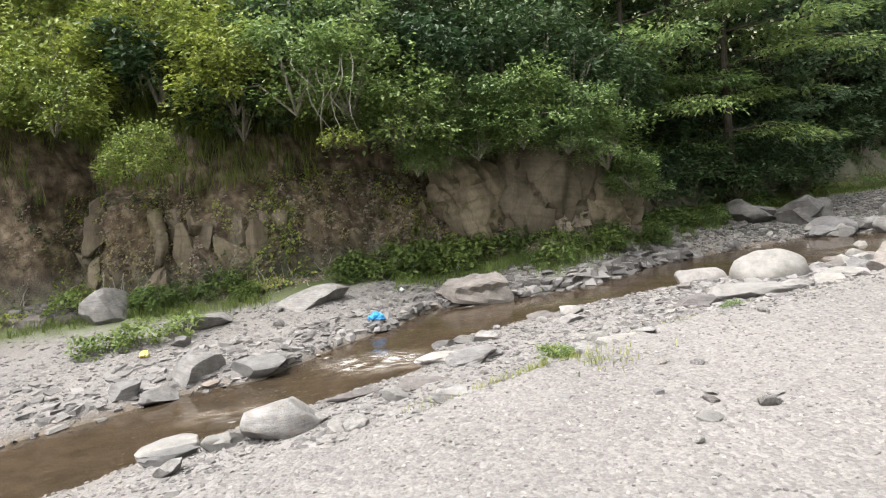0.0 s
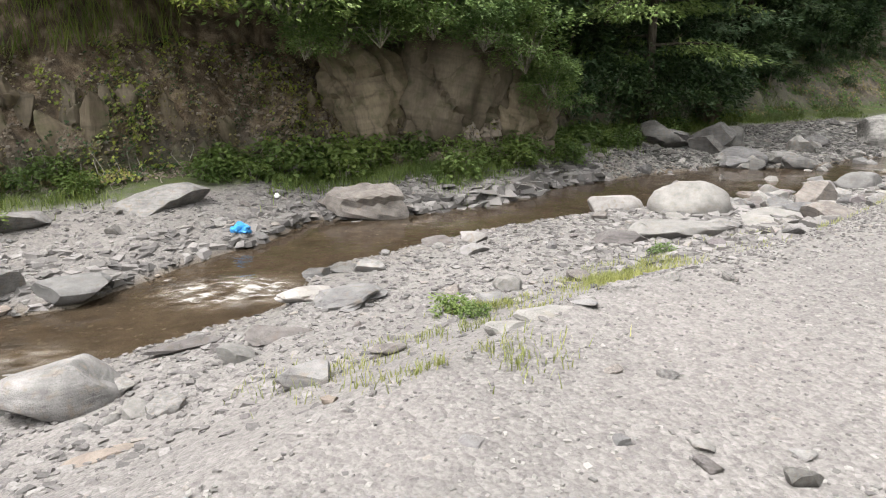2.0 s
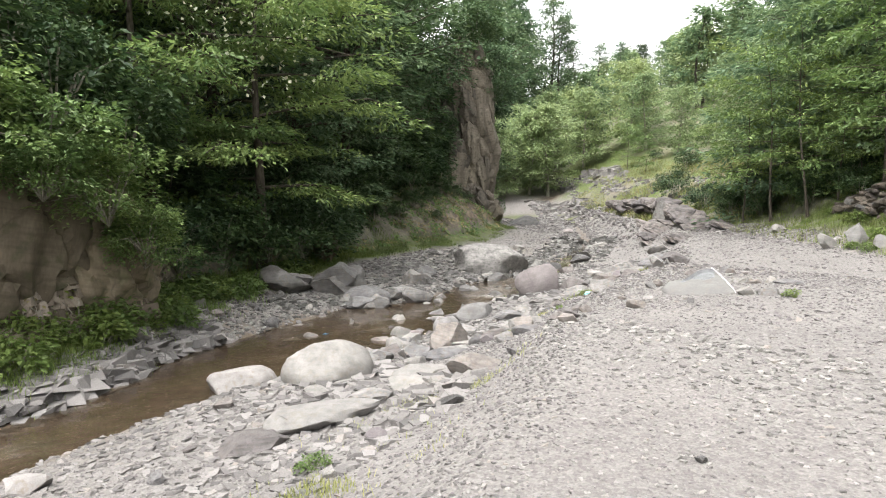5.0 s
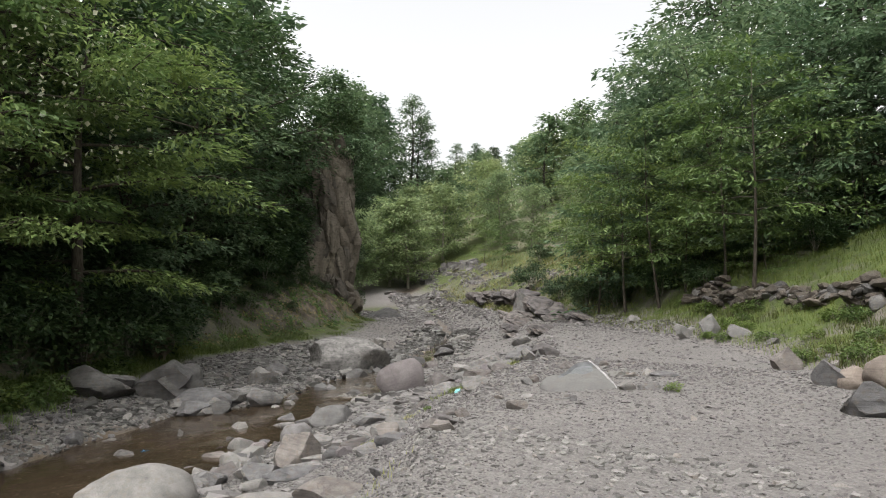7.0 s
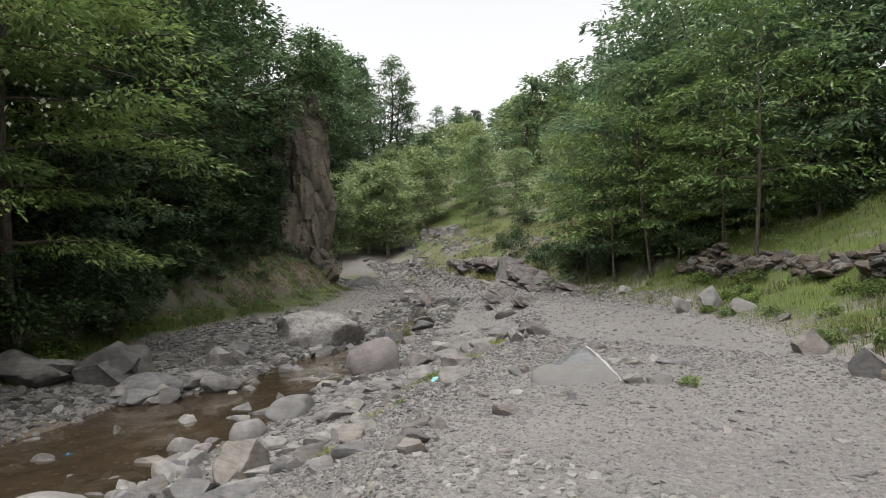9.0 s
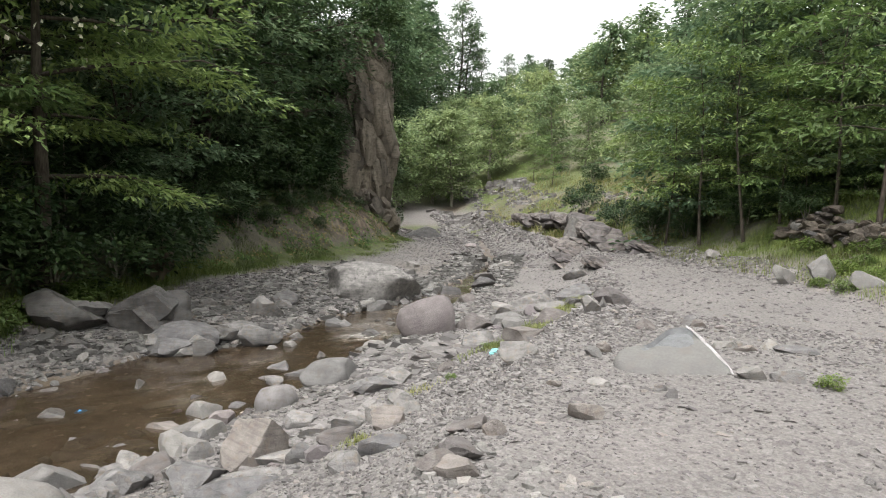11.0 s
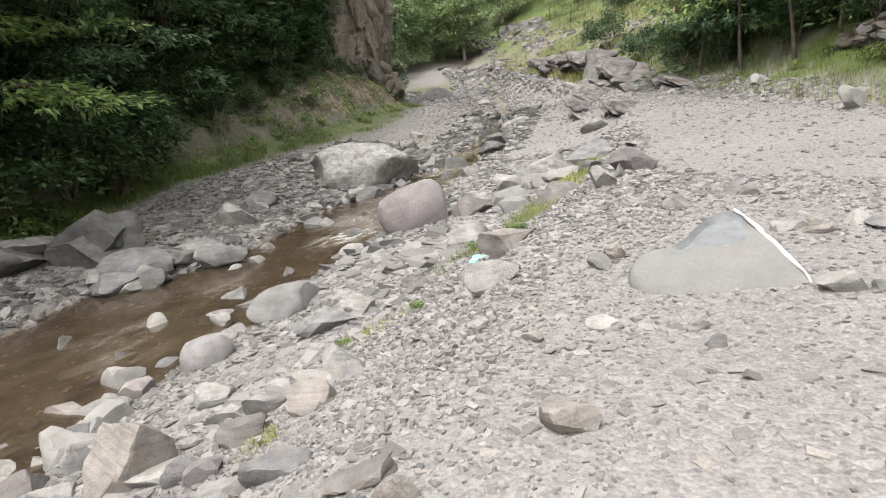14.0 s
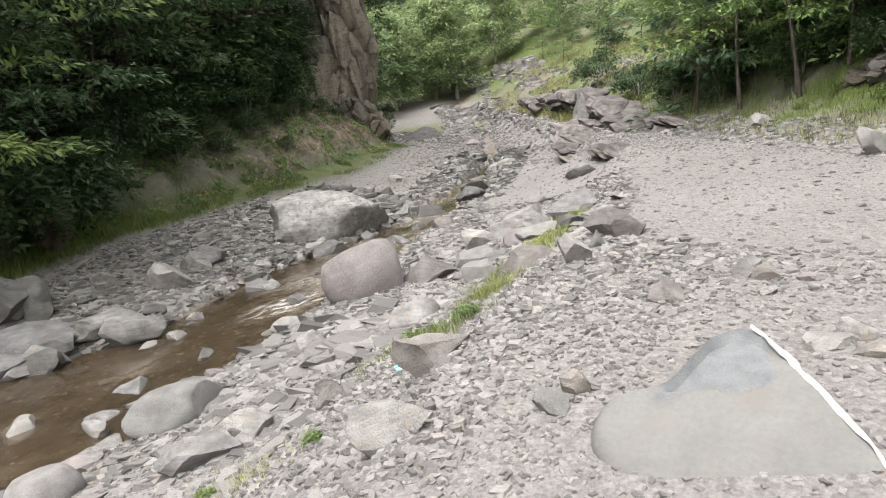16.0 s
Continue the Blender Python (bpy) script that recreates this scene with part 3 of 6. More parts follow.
def rock_shape(seed, cuts, rugged, level=3):
    """A stone: a ball cut by chance planes, its edges worn and its faces rough. Fits a 1 x 1 x 1 box round the origin."""
    r = np.random.default_rng(seed)
    v, f = BALLS[level]
    v = v.copy()
    for _ in range(cuts):
        n = r.normal(size=3) * np.array([1, 1, 1.2])
        n /= np.linalg.norm(n)
        at = r.uniform(0.40, 0.74) if cuts > 8 else r.uniform(0.58, 0.9)
        over = np.clip(v @ n - at, 0, None)
        v -= over[:, None] * n * 0.98
    d = v / np.linalg.norm(v, axis=1)[:, None]
    lay = np.array(Euler((r.normal() * 0.35, r.normal() * 0.35, r.uniform(0, 6))).to_matrix())
    v += d * (cloudy(v * 1.3 + seed * 3.7, 2) * rugged * 1.2 + cloudy(v * 3.6 + seed, 3) * rugged * 0.75 + cloudy(v @ lay * np.array([1.2, 1.2, 6.5]) + seed, 2) * rugged * (1.1 if cuts > 8 else 0.4))[:, None]
    lo, hi = v.min(0), v.max(0)
    return (v - (lo + hi) / 2) / (hi - lo), f


def stone_thing(name, me, x, y, z, turn, tilt, lean):
    ob = new(name, me)
    ob.matrix_world = pose(x, y, z, tilt, lean, turn)
    return ob


SEED = [100]


def rock(label, x, y, width, height, turn=0.0, look_="grey", deep=0.8, cuts=12, rugged=0.07, tilt=0.0, lean=0.0, sink=0.55, name="rock", level=3):
    """A single rock: width across, height above the ground, the rest sunk into it."""
    SEED[0] += 1
    v, f = rock_shape(SEED[0], cuts, rugged, level)
    tall = height * (1 + sink)
    v = v * np.array([width, width * deep, tall])
    me = mesh_of(name, v, f, STONE[look_])
    me.set_sharp_from_angle(angle=radians(24 if cuts > 8 else 40))
    z = ground_z(x, y) + tall / 2 - height * sink
    return tagged(stone_thing(name, me, x, y, z, turn, tilt, lean), label, "rock", "rocks along the stream")

rock("smooth white boulder at the water's edge", 5.10, 14.35, 1.07, 0.40, -20, "white", cuts=4, rugged=0.05, level=4)
rock("large pale rounded boulder beside the stream", 6.11, 13.40, 1.46, 0.59, -25, "pale", cuts=6, rugged=0.07, level=4)
rock("tilted grey slab at the water's edge", -3.91, 10.07, 0.84, 0.34, 29, "grey", cuts=12, lean=14)
rock("pale angular rock at the water's edge", -3.03, 10.21, 0.89, 0.20, 24, "pale")
rock("small white block in the stream margin", -2.24, 10.93, 0.42, 0.14, 18, "white")
rock("grey rock on the gravel bar", -4.23, 9.32, 0.58, 0.19, 34, "grey")
rock("grey angular rock on the gravel bar", -4.71, 9.28, 0.48, 0.21, 36, "grey")
rock("large smooth grey boulder by the water", -1.69, 7.12, 0.87, 0.39, 25, "grey", cuts=7, rugged=0.06, level=4)
rock("brown pointed rock at the foot of the cliff", 0.26, 14.78, 1.75, 0.50, 2, "tan", cuts=14, rugged=0.13, level=4, sink=1.3, lean=12)
rock("small brown rock below the cliff", -1.18, 16.03, 0.69, 0.30, 7, "tan")
rock("flat purple-grey wet stone in the riffle", -0.11, 10.64, 0.50, 0.11, 5, "dark")
rock("flat dark stone in the riffle", 0.16, 10.75, 0.44, 0.10, 3, "dark")
rock("grey block at the riffle", 0.52, 10.62, 0.42, 0.16, 1, "grey")
rock("white flat stone with wet sheen", -0.18, 9.39, 0.66, 0.13, 7, "white", cuts=12, rugged=0.12)
rock("bluish grey folded slab beside the riffle", 0.36, 8.95, 0.8, 0.15, 3, "grey", cuts=14, rugged=0.14, lean=-8, deep=0.9)
rock("pinkish white stone on the bank", 1.95, 10.99, 0.43, 0.12, -8, "white")
rock("flat tan stone on the bank", 1.56, 12.05, 0.60, 0.11, -5, "tan")
rock("broad pale slab at the road's edge", 1.80, 6.28, 0.52, 0.07, -14, "pale", cuts=12, lean=5, tilt=-8, deep=0.75, sink=1.4)
rock("flat pale slab leaning on the bank", 1.52, 6.15, 0.36, 0.05, 20, "pale", deep=0.8, tilt=-10, sink=1.6)
rock("long pale slab with grass before it", 4.85, 11.11, 1.33, 0.20, -25, "pale", deep=0.5, sink=0.8)
rock("brown rock among grass on the bank", 3.99, 11.07, 0.79, 0.15, -20, "tan")
rock("flat pale boulder on the bank", 6.80, 11.77, 1.01, 0.22, -32, "pale", deep=0.6)
rock("grey rock on the bank", 5.70, 11.53, 0.65, 0.18, -28, "grey")
rock("grey rock below the trees", 9.19, 22.09, 1.69, 0.36, -23, "grey")
rock("dark rounded rock below the trees", 10.38, 21.18, 1.41, 0.48, -27, "dark")
rock("grey flat rock beside the upper stream", 10.49, 19.72, 1.37, 0.28, -29, "grey")
rock("long grey rock below the earth bank", -3.07, 13.70, 1.58, 0.36, 18, "grey")
rock("grey rock half hidden in weeds", -4.81, 12.46, 0.92, 0.25, 28, "grey")
rock("small grey rock at the foot of the earth bank", -6.67, 14.13, 0.72, 0.26, 31, "grey")
rock("broken grey rock at the foot of the earth bank", -7.18, 13.16, 1.09, 0.67, 35, "grey", cuts=14)
rock("small orange stone at the water's edge", -3.64, 9.75, 0.28, 0.06, 29, "orange")
rock("pale stone lying on the road", 1.86, 4.26, 0.15, 0.05, -27, "pale")
rock("flat pale ledge stone at the waterline", -2.80, 6.79, 0.61, 0.12, 36, "pale", deep=0.5)
rock("pale ledge stone at the waterline", -2.29, 7.00, 0.49, 0.16, 30, "pale", deep=0.6)
rock("flat tan ledge stone at the waterline", -1.16, 8.24, 0.76, 0.11, 16, "tan", deep=0.4)
rock("flat brown ledge stone on the bank", -0.25, 8.09, 0.62, 0.11, 9, "tan", deep=0.5)
rock("grey rock half buried in the bank", 0.19, 6.46, 0.37, 0.12, 6, "grey", sink=0.6)
rock("tan rock half buried in the bank", 0.75, 6.86, 0.27, 0.09, -1, "tan", sink=0.6)
rock("flush pinkish stone near the water", -0.93, 5.97, 0.48, 0.05, 25, "orange", sink=1.2, deep=0.5)
rock("small reddish stone on the gravel", 0.45, 5.45, 0.09, 0.04, -3, "orange")
rock("pale flush stone in the road", 1.08, 4.80, 0.16, 0.01, -8, "pale", sink=2.5, deep=1.3)
rock("flat pale stone in the upper stream", 11.54, 16.61, 1.35, 0.25, -39, "pale", deep=0.6)
rock("pale rounded rock on the bank", 6.58, 11.55, 0.94, 0.14, -34, "pale")
rock("broad flat rock at the road's edge", 6.94, 10.73, 0.96, 0.22, -39, "tan", deep=0.6)
rock("grey rock in the stream bed", 10.55, 20.07, 1.25, 0.28, -30, "grey")
rock("grey rock in the stream bed", 11.83, 19.82, 1.02, 0.28, -33, "grey")
rock("tan stone on the bank", 0.74, 6.86, 0.27, 0.07, 6, "tan")
rock("grey slab among grass", 1.75, 8.20, 0.38, 0.10, -8, "grey")
rock("flat grey stone at the road's edge", 1.99, 6.26, 0.18, 0.03, -18, "grey")
rock("white rock streaked with pink", 2.06, 11.99, 0.43, 0.16, -7, "white")
rock("big pale speckled boulder in the stream", 17.39, 22.30, 2.9, 1.0, -33, "speckled", cuts=8, rugged=0.1, deep=0.75, level=4)
rock("smooth pinkish boulder in the stream", 14.63, 17.18, 1.25, 0.8, -35, "pink", cuts=8, rugged=0.05, level=4, lean=-22, deep=0.7)
rock("flat dark stone beside the boulders", 16.44, 21.12, 1.08, 0.28, -32, "dark", deep=0.6)
rock("smooth flat-topped pale boulder at the water", 11.14, 15.79, 1.0, 0.36, -18, "pale", cuts=7, rugged=0.04, level=4, deep=0.6)
rock("pale veined stone in the water", 10.74, 16.86, 0.63, 0.24, -12, "speckled")
rock("round cream boulder at the water's edge", 9.86, 15.28, 0.58, 0.29, -18, "white", cuts=3, rugged=0.03, level=4)
rock("white-backed stone in the water", 9.09, 16.78, 0.81, 0.15, -23, "pale", cuts=9, deep=0.5)
rock("small white stone in the water", 11.19, 18.08, 0.32, 0.08, -13, "white")
rock("tilted grey slab on the gravel", 11.10, 14.33, 0.59, 0.26, -22, "grey", lean=10, deep=0.6)
rock("angular grey slab standing from the gravel", 11.02, 12.09, 0.45, 0.26, -36, "grey", cuts=14, lean=-16, deep=0.6, level=4)
rock("long leaning brown ridge of rock", 11.87, 12.64, 0.56, 0.29, -41, "tan", cuts=14, lean=-18, deep=0.45, level=4)
rock("grey angular block on the bank", 13.58, 14.91, 0.61, 0.28, -39, "grey", cuts=12)
rock("grey boulder on the bank", 17.71, 16.70, 1.17, 0.48, -50, "grey", level=4)
rock("small dark grey block on the bank", 17.06, 17.06, 0.70, 0.28, -46, "grey")
rock("pale flat stone among grass", 16.13, 16.27, 0.85, 0.22, -46, "pale")
rock("upright grey block at the road's edge", 14.00, 12.96, 0.32, 0.30, -54, "grey", cuts=12)
rock("small upright stone at the road's edge", 14.49, 13.02, 0.19, 0.20, -56, "grey")
rock("broad embedded rock at the road's edge", 15.05, 13.19, 0.67, 0.30, -58, "tan", sink=0.8)
rock("brown split rock behind the boulder", 15.27, 16.46, 0.85, 0.33, -41, "tan", cuts=14, lean=10)
rock("pale split stone among grass", 15.24, 15.41, 0.54, 0.26, -46, "pale", cuts=14)
rock("flat pale stone among grass", 17.07, 15.76, 0.85, 0.23, -52, "pale")
rock("dark ridged boulder at the far waterline", 10.77, 21.16, 1.15, 0.71, -8, "dark", cuts=14, level=4)
rock("grey striped boulder in the water", 10.63, 19.62, 1.05, 0.37, -8, "grey")
rock("flat dark stone at the far waterline", 11.30, 19.92, 0.84, 0.24, -12, "dark")
rock("flat grey rock at the far waterline", 11.89, 19.25, 0.90, 0.39, -16, "grey", deep=0.6)
rock("grey leaning slab on the far bar", 13.13, 21.08, 0.75, 0.53, -19, "grey", lean=-20)
rock("flat grey slab on the far bar", 14.24, 22.10, 0.95, 0.42, -22, "grey", cuts=12)
rock("small pale stone at the far waterline", 11.95, 18.83, 0.44, 0.16, -17, "pale")
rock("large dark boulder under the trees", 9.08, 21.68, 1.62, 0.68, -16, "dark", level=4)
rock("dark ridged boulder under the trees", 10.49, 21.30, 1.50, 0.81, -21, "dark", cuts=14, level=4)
rock("grey layered rock at the far waterline", 10.66, 19.93, 1.29, 0.40, -24, "grey")
rock("flat dark stone at the far waterline", 11.43, 19.84, 0.87, 0.27, -27, "dark")
rock("big pale boulder at the near waterline", 7.00, 14.90, 1.03, 0.40, -14, "pale", cuts=7, rugged=0.05, level=4)
rock("pale pointed angular rock on the gravel", 8.47, 13.41, 0.66, 0.46, -30, "tan", cuts=16, rugged=0.07, level=4, lean=10)
rock("pale flat stone at the waterline", 7.55, 15.70, 0.56, 0.16, -17, "pale")
rock("grey stone at the waterline", 8.04, 15.47, 0.44, 0.16, -20, "grey")
rock("dark wet stone in the water", 7.81, 17.27, 0.90, 0.26, -15, "dark")
rock("brown stone on the gravel", 9.58, 12.64, 0.41, 0.18, -42, "tan")
rock("flat brown slab on the gravel", 8.03, 10.38, 0.38, 0.11, -46, "tan", lean=6, deep=0.6)
rock("flat grey stone on the gravel", 10.81, 14.38, 0.67, 0.21, -40, "grey")
rock("grey stone on the gravel", 7.95, 13.81, 0.47, 0.16, -24, "grey")
rock("brown stone lying on the road", 13.39, 11.74, 0.27, 0.13, -62, "tan")
rock("brown upright stone before the slab", 11.89, 11.51, 0.17, 0.13, -53, "tan", cuts=14, rugged=0.12)
rock("pale stone before the slab", 11.65, 11.50, 0.20, 0.11, -51, "pale")
rock("grey stone lying on the road", 14.12, 11.44, 0.23, 0.15, -68, "grey")
rock("flat pale stone behind the slab", 13.02, 10.56, 0.28, 0.08, -74, "pale")
rock("grey stone behind the slab", 13.22, 10.48, 0.22, 0.11, -76, "grey")
rock("tan rock at the road's far edge", 15.26, 8.38, 0.53, 0.41, -79, "tan")
rock("grey rock in the pile by the road", 13.52, 7.40, 0.56, 0.39, -83, "grey", name="rock")
rock("tan rounded rock in the pile by the road", 13.45, 7.12, 0.43, 0.31, -84, "orange", cuts=4)
rock("big tan boulder in the pile by the road", 13.35, 6.70, 0.61, 0.44, -86, "orange", cuts=7, rugged=0.09, level=4)
rock("dark grey boulder in the pile by the road", 11.56, 6.68, 0.67, 0.39, -86, "dark", cuts=11, rugged=0.09, level=4)
rock("pale rock in the grass verge", 20.46, 11.36, 0.57, 0.60, -73, "pale")
rock("pale rock in the grass verge", 20.74, 12.15, 0.50, 0.43, -71, "pale")
rock("pale flat rock in the grass verge", 19.79, 10.39, 0.65, 0.30, -75, "pale")
rock("small pale rock in the grass verge", 24.06, 15.04, 0.50, 0.29, -67, "pale")
rock("dark rock on the grass slope", 19.28, 7.35, 0.44, 0.31, -85, "dark")
rock("dark rounded rock of the outcrop", 30.97, 24.17, 0.99, 1.24, -57, "dark")
rock("dark rock in the upper stream bed", 36.70, 40.29, 2.79, 0.72, -42, "dark")
rock("dark wet rock in the upper stream", 21.48, 21.53, 0.84, 0.35, -46, "dark")
rock("dark wet rock by the small fall", 20.14, 21.80, 0.81, 0.47, -42, "dark")
rock("grey stone in the pile by the water", 7.41, 15.25, 0.48, 0.18, -9, "grey")
rock("flat grey stone by the water", 7.98, 15.50, 0.63, 0.19, -13, "grey", deep=0.6)
rock("grey block in the pile by the water", 7.38, 14.07, 0.45, 0.22, -11, "grey")
rock("broad grey stone at the waterline", 7.93, 13.62, 0.44, 0.18, -17, "grey", deep=0.7)
rock("long flat grey slab on the gravel", 8.09, 12.91, 0.75, 0.13, -22, "grey", deep=0.5, sink=0.8)
rock("broad grey slab half buried in gravel", 7.91, 12.73, 0.86, 0.13, -20, "grey", deep=0.5, sink=0.8)
rock("small grey stone at the waterline", 8.34, 14.99, 0.26, 0.10, -17, "grey")
rock("grey stone at the waterline", 8.78, 15.19, 0.39, 0.18, -20, "grey")
rock("brown slab tilted on the gravel", 8.23, 10.45, 0.33, 0.13, -42, "tan", lean=8, deep=0.6)
rock("flat brown slab on the gravel", 8.02, 10.29, 0.32, 0.10, -41, "tan", deep=0.6)
rock("grey wedge of rock on the gravel", 9.78, 12.97, 0.41, 0.17, -37, "grey")
rock("grey stone on the gravel", 9.26, 13.56, 0.36, 0.12, -29, "grey")
rock("grey stone on the gravel", 9.69, 13.32, 0.31, 0.11, -34, "grey")
rock("tan plate of rock on the gravel", 8.75, 10.57, 0.19, 0.11, -47, "tan", lean=14, deep=0.4)
rock("split brown rock on the slope", 9.60, 10.33, 0.29, 0.13, -58, "tan", cuts=16)
rock("leaning plates of grey shale", 8.64, 12.82, 0.32, 0.17, -28, "grey", lean=24, deep=0.3)
rock("dark stone at the far waterline", 12.47, 19.97, 0.36, 0.13, -28, "dark")
rock("small grey stone on the road", 11.04, 10.40, 0.14, 0.07, -66, "grey")
rock("broad pale ledge stone at the waterline", -2.98, 7.09, 0.66, 0.17, 33, "pale", deep=0.6)
rock("grey ledge stone behind the boulder", -2.77, 8.27, 0.63, 0.19, 26, "grey", deep=0.6)
rock("small pale stone on the road", 1.69, 4.73, 0.08, 0.03, -23, "pale")
rock("small pale stone on the road", 2.00, 4.67, 0.11, 0.03, -30, "pale")
rock("tan stone on the road", 1.96, 4.54, 0.12, 0.04, -30, "tan")
rock("flat grey stone on the road", 2.37, 4.59, 0.11, 0.02, -38, "grey")
rock("pale flat stone at the waterline", 8.73, 14.93, 0.43, 0.19, -26, "pale")
rock("grey angular rock at the waterline", 7.88, 13.44, 0.54, 0.22, -25, "grey", cuts=12)
rock("flat brown plate on the gravel", 9.11, 12.94, 0.39, 0.17, -37, "tan", deep=0.6)
rock("grey split stone on the gravel", 8.48, 11.96, 0.30, 0.16, -38, "grey", cuts=14)
rock("grey stone in the pile by the water", 7.53, 14.70, 0.36, 0.22, -19, "grey", cuts=12)
rock("grey stone in the shallow water", 7.30, 17.30, 0.43, 0.23, -13, "grey", cuts=12)
rock("small pale stone in the shallow water", 8.36, 15.00, 0.29, 0.13, -24, "pale")
rock("small grey stone by the pointed rock", 8.29, 14.19, 0.28, 0.20, -26, "grey")
rock("blue-grey stone on the gravel", 9.35, 13.94, 0.37, 0.18, -20, "grey", cuts=12)
rock("flat grey plate on the gravel", 9.47, 13.21, 0.40, 0.14, -24, "grey", deep=0.6, lean=8)
rock("pale grey stone at the waterline", 8.37, 15.06, 0.30, 0.15, -8, "grey", cuts=12)
rock("long flat plate half buried in gravel", 8.89, 11.92, 0.48, 0.13, -24, "grey", deep=0.5, sink=0.8)
rock("broad brown plate half buried in gravel", 8.74, 10.82, 0.35, 0.07, -31, "tan", deep=0.6, sink=0.8)
rock("grey slab at the waterline", 8.50, 13.15, 0.50, 0.08, -13, "grey", deep=0.6)

# low flat rock added in place of a small brown pool
rock("flat brown rock standing in for a small upstream pool", 26.2, 25.3, 2.7, 0.16, 20, "tan", deep=0.35, cuts=10, sink=1.2)
rock("dark wet block beside the small fall", 22.4, 22.2, 0.9, 0.42, -30, "dark", cuts=14)
rock("split grey rock at the road's edge", 18.3, 16.0, 1.0, 0.36, -40, "grey", cuts=14)
rock("flat pale stone lying behind the slab", 12.97, 10.57, 0.28, 0.07, -40, "pale", deep=0.65, cuts=13, sink=0.8)
rock("brownish stone lying behind the slab", 13.06, 10.32, 0.32, 0.08, -47, "tan", deep=0.65, cuts=13, sink=0.8)
rock("pale stone lying behind the slab", 13.33, 10.16, 0.27, 0.11, -54, "pale", deep=0.65, cuts=13, sink=0.8)
rock("long flat grey stone lying on the road", 13.40, 9.87, 0.50, 0.08, -61, "grey", deep=0.65, cuts=13, sink=0.8)
rock("pale broken stone beside the slab", 11.90, 9.86, 0.30, 0.14, -68, "pale", deep=0.65, cuts=13, sink=0.8)
rock("grey flat stone beside the slab", 12.04, 9.54, 0.38, 0.12, -75, "grey", deep=0.65, cuts=13, sink=0.8)
rock("flat grey stone on the gravel", 10.78, 10.91, 0.26, 0.06, -82, "grey", deep=0.65, cuts=13, sink=0.8)
rock("brown stone on the gravel", 10.34, 11.14, 0.16, 0.06, -89, "tan", deep=0.65, cuts=13, sink=0.8)
rock("small pale stone on the gravel", 10.84, 10.19, 0.13, 0.09, -96, "pale", deep=0.65, cuts=13, sink=0.8)
rock("grey angular slab on the gravel bank", 10.07, 12.92, 0.54, 0.23, -103, "grey", deep=0.65, cuts=13, sink=0.8)
rock("brown stone on the road behind the slab", 14.15, 11.36, 0.34, 0.11, -110, "tan", deep=0.65, cuts=13, sink=0.8)
# stones heaped in the shallows at the near waterline
rp = np.random.default_rng(83)
for i in range(46):
    x = rp.uniform(6.3, 9.0)
    y = float(y_near(x)) + rp.uniform(-0.3, 1.9) * (1 if x < 8.3 else 0.4)
    w = 0.2 + 0.42 * rp.uniform() ** 1.8
    k = ("grey", "pale", "grey", "tan")[i % 4]
    rock({"grey": "grey broken stone heaped in the shallow water", "pale": "pale stone heaped in the shallow water", "tan": "brownish stone heaped in the shallow water"}[k], x, y, w, max(0.14, w * 0.42), rp.uniform(0, 360), k, deep=rp.uniform(0.5, 0.9), cuts=13, lean=rp.normal() * 10, level=3, sink=0.9)
# stones standing out of the stream
for i in range(40):
    x = rp.uniform(9, 20)
    t = rp.uniform(0.12, 0.95)
    y = float(y_near(x)) * (1 - t) + float(y_far(x)) * t
    w = 0.22 + 0.5 * rp.uniform() ** 2
    k = ("grey", "dark", "dark", "pale")[i % 4]
    rock({"grey": "grey stone standing out of the stream", "pale": "pale stone standing out of the stream", "dark": "dark wet stone in the stream"}[k], x, y, w, 0.2 + 0.22 * w, rp.uniform(0, 360), k, deep=rp.uniform(0.5, 0.9), cuts=12, level=3, sink=0.4)


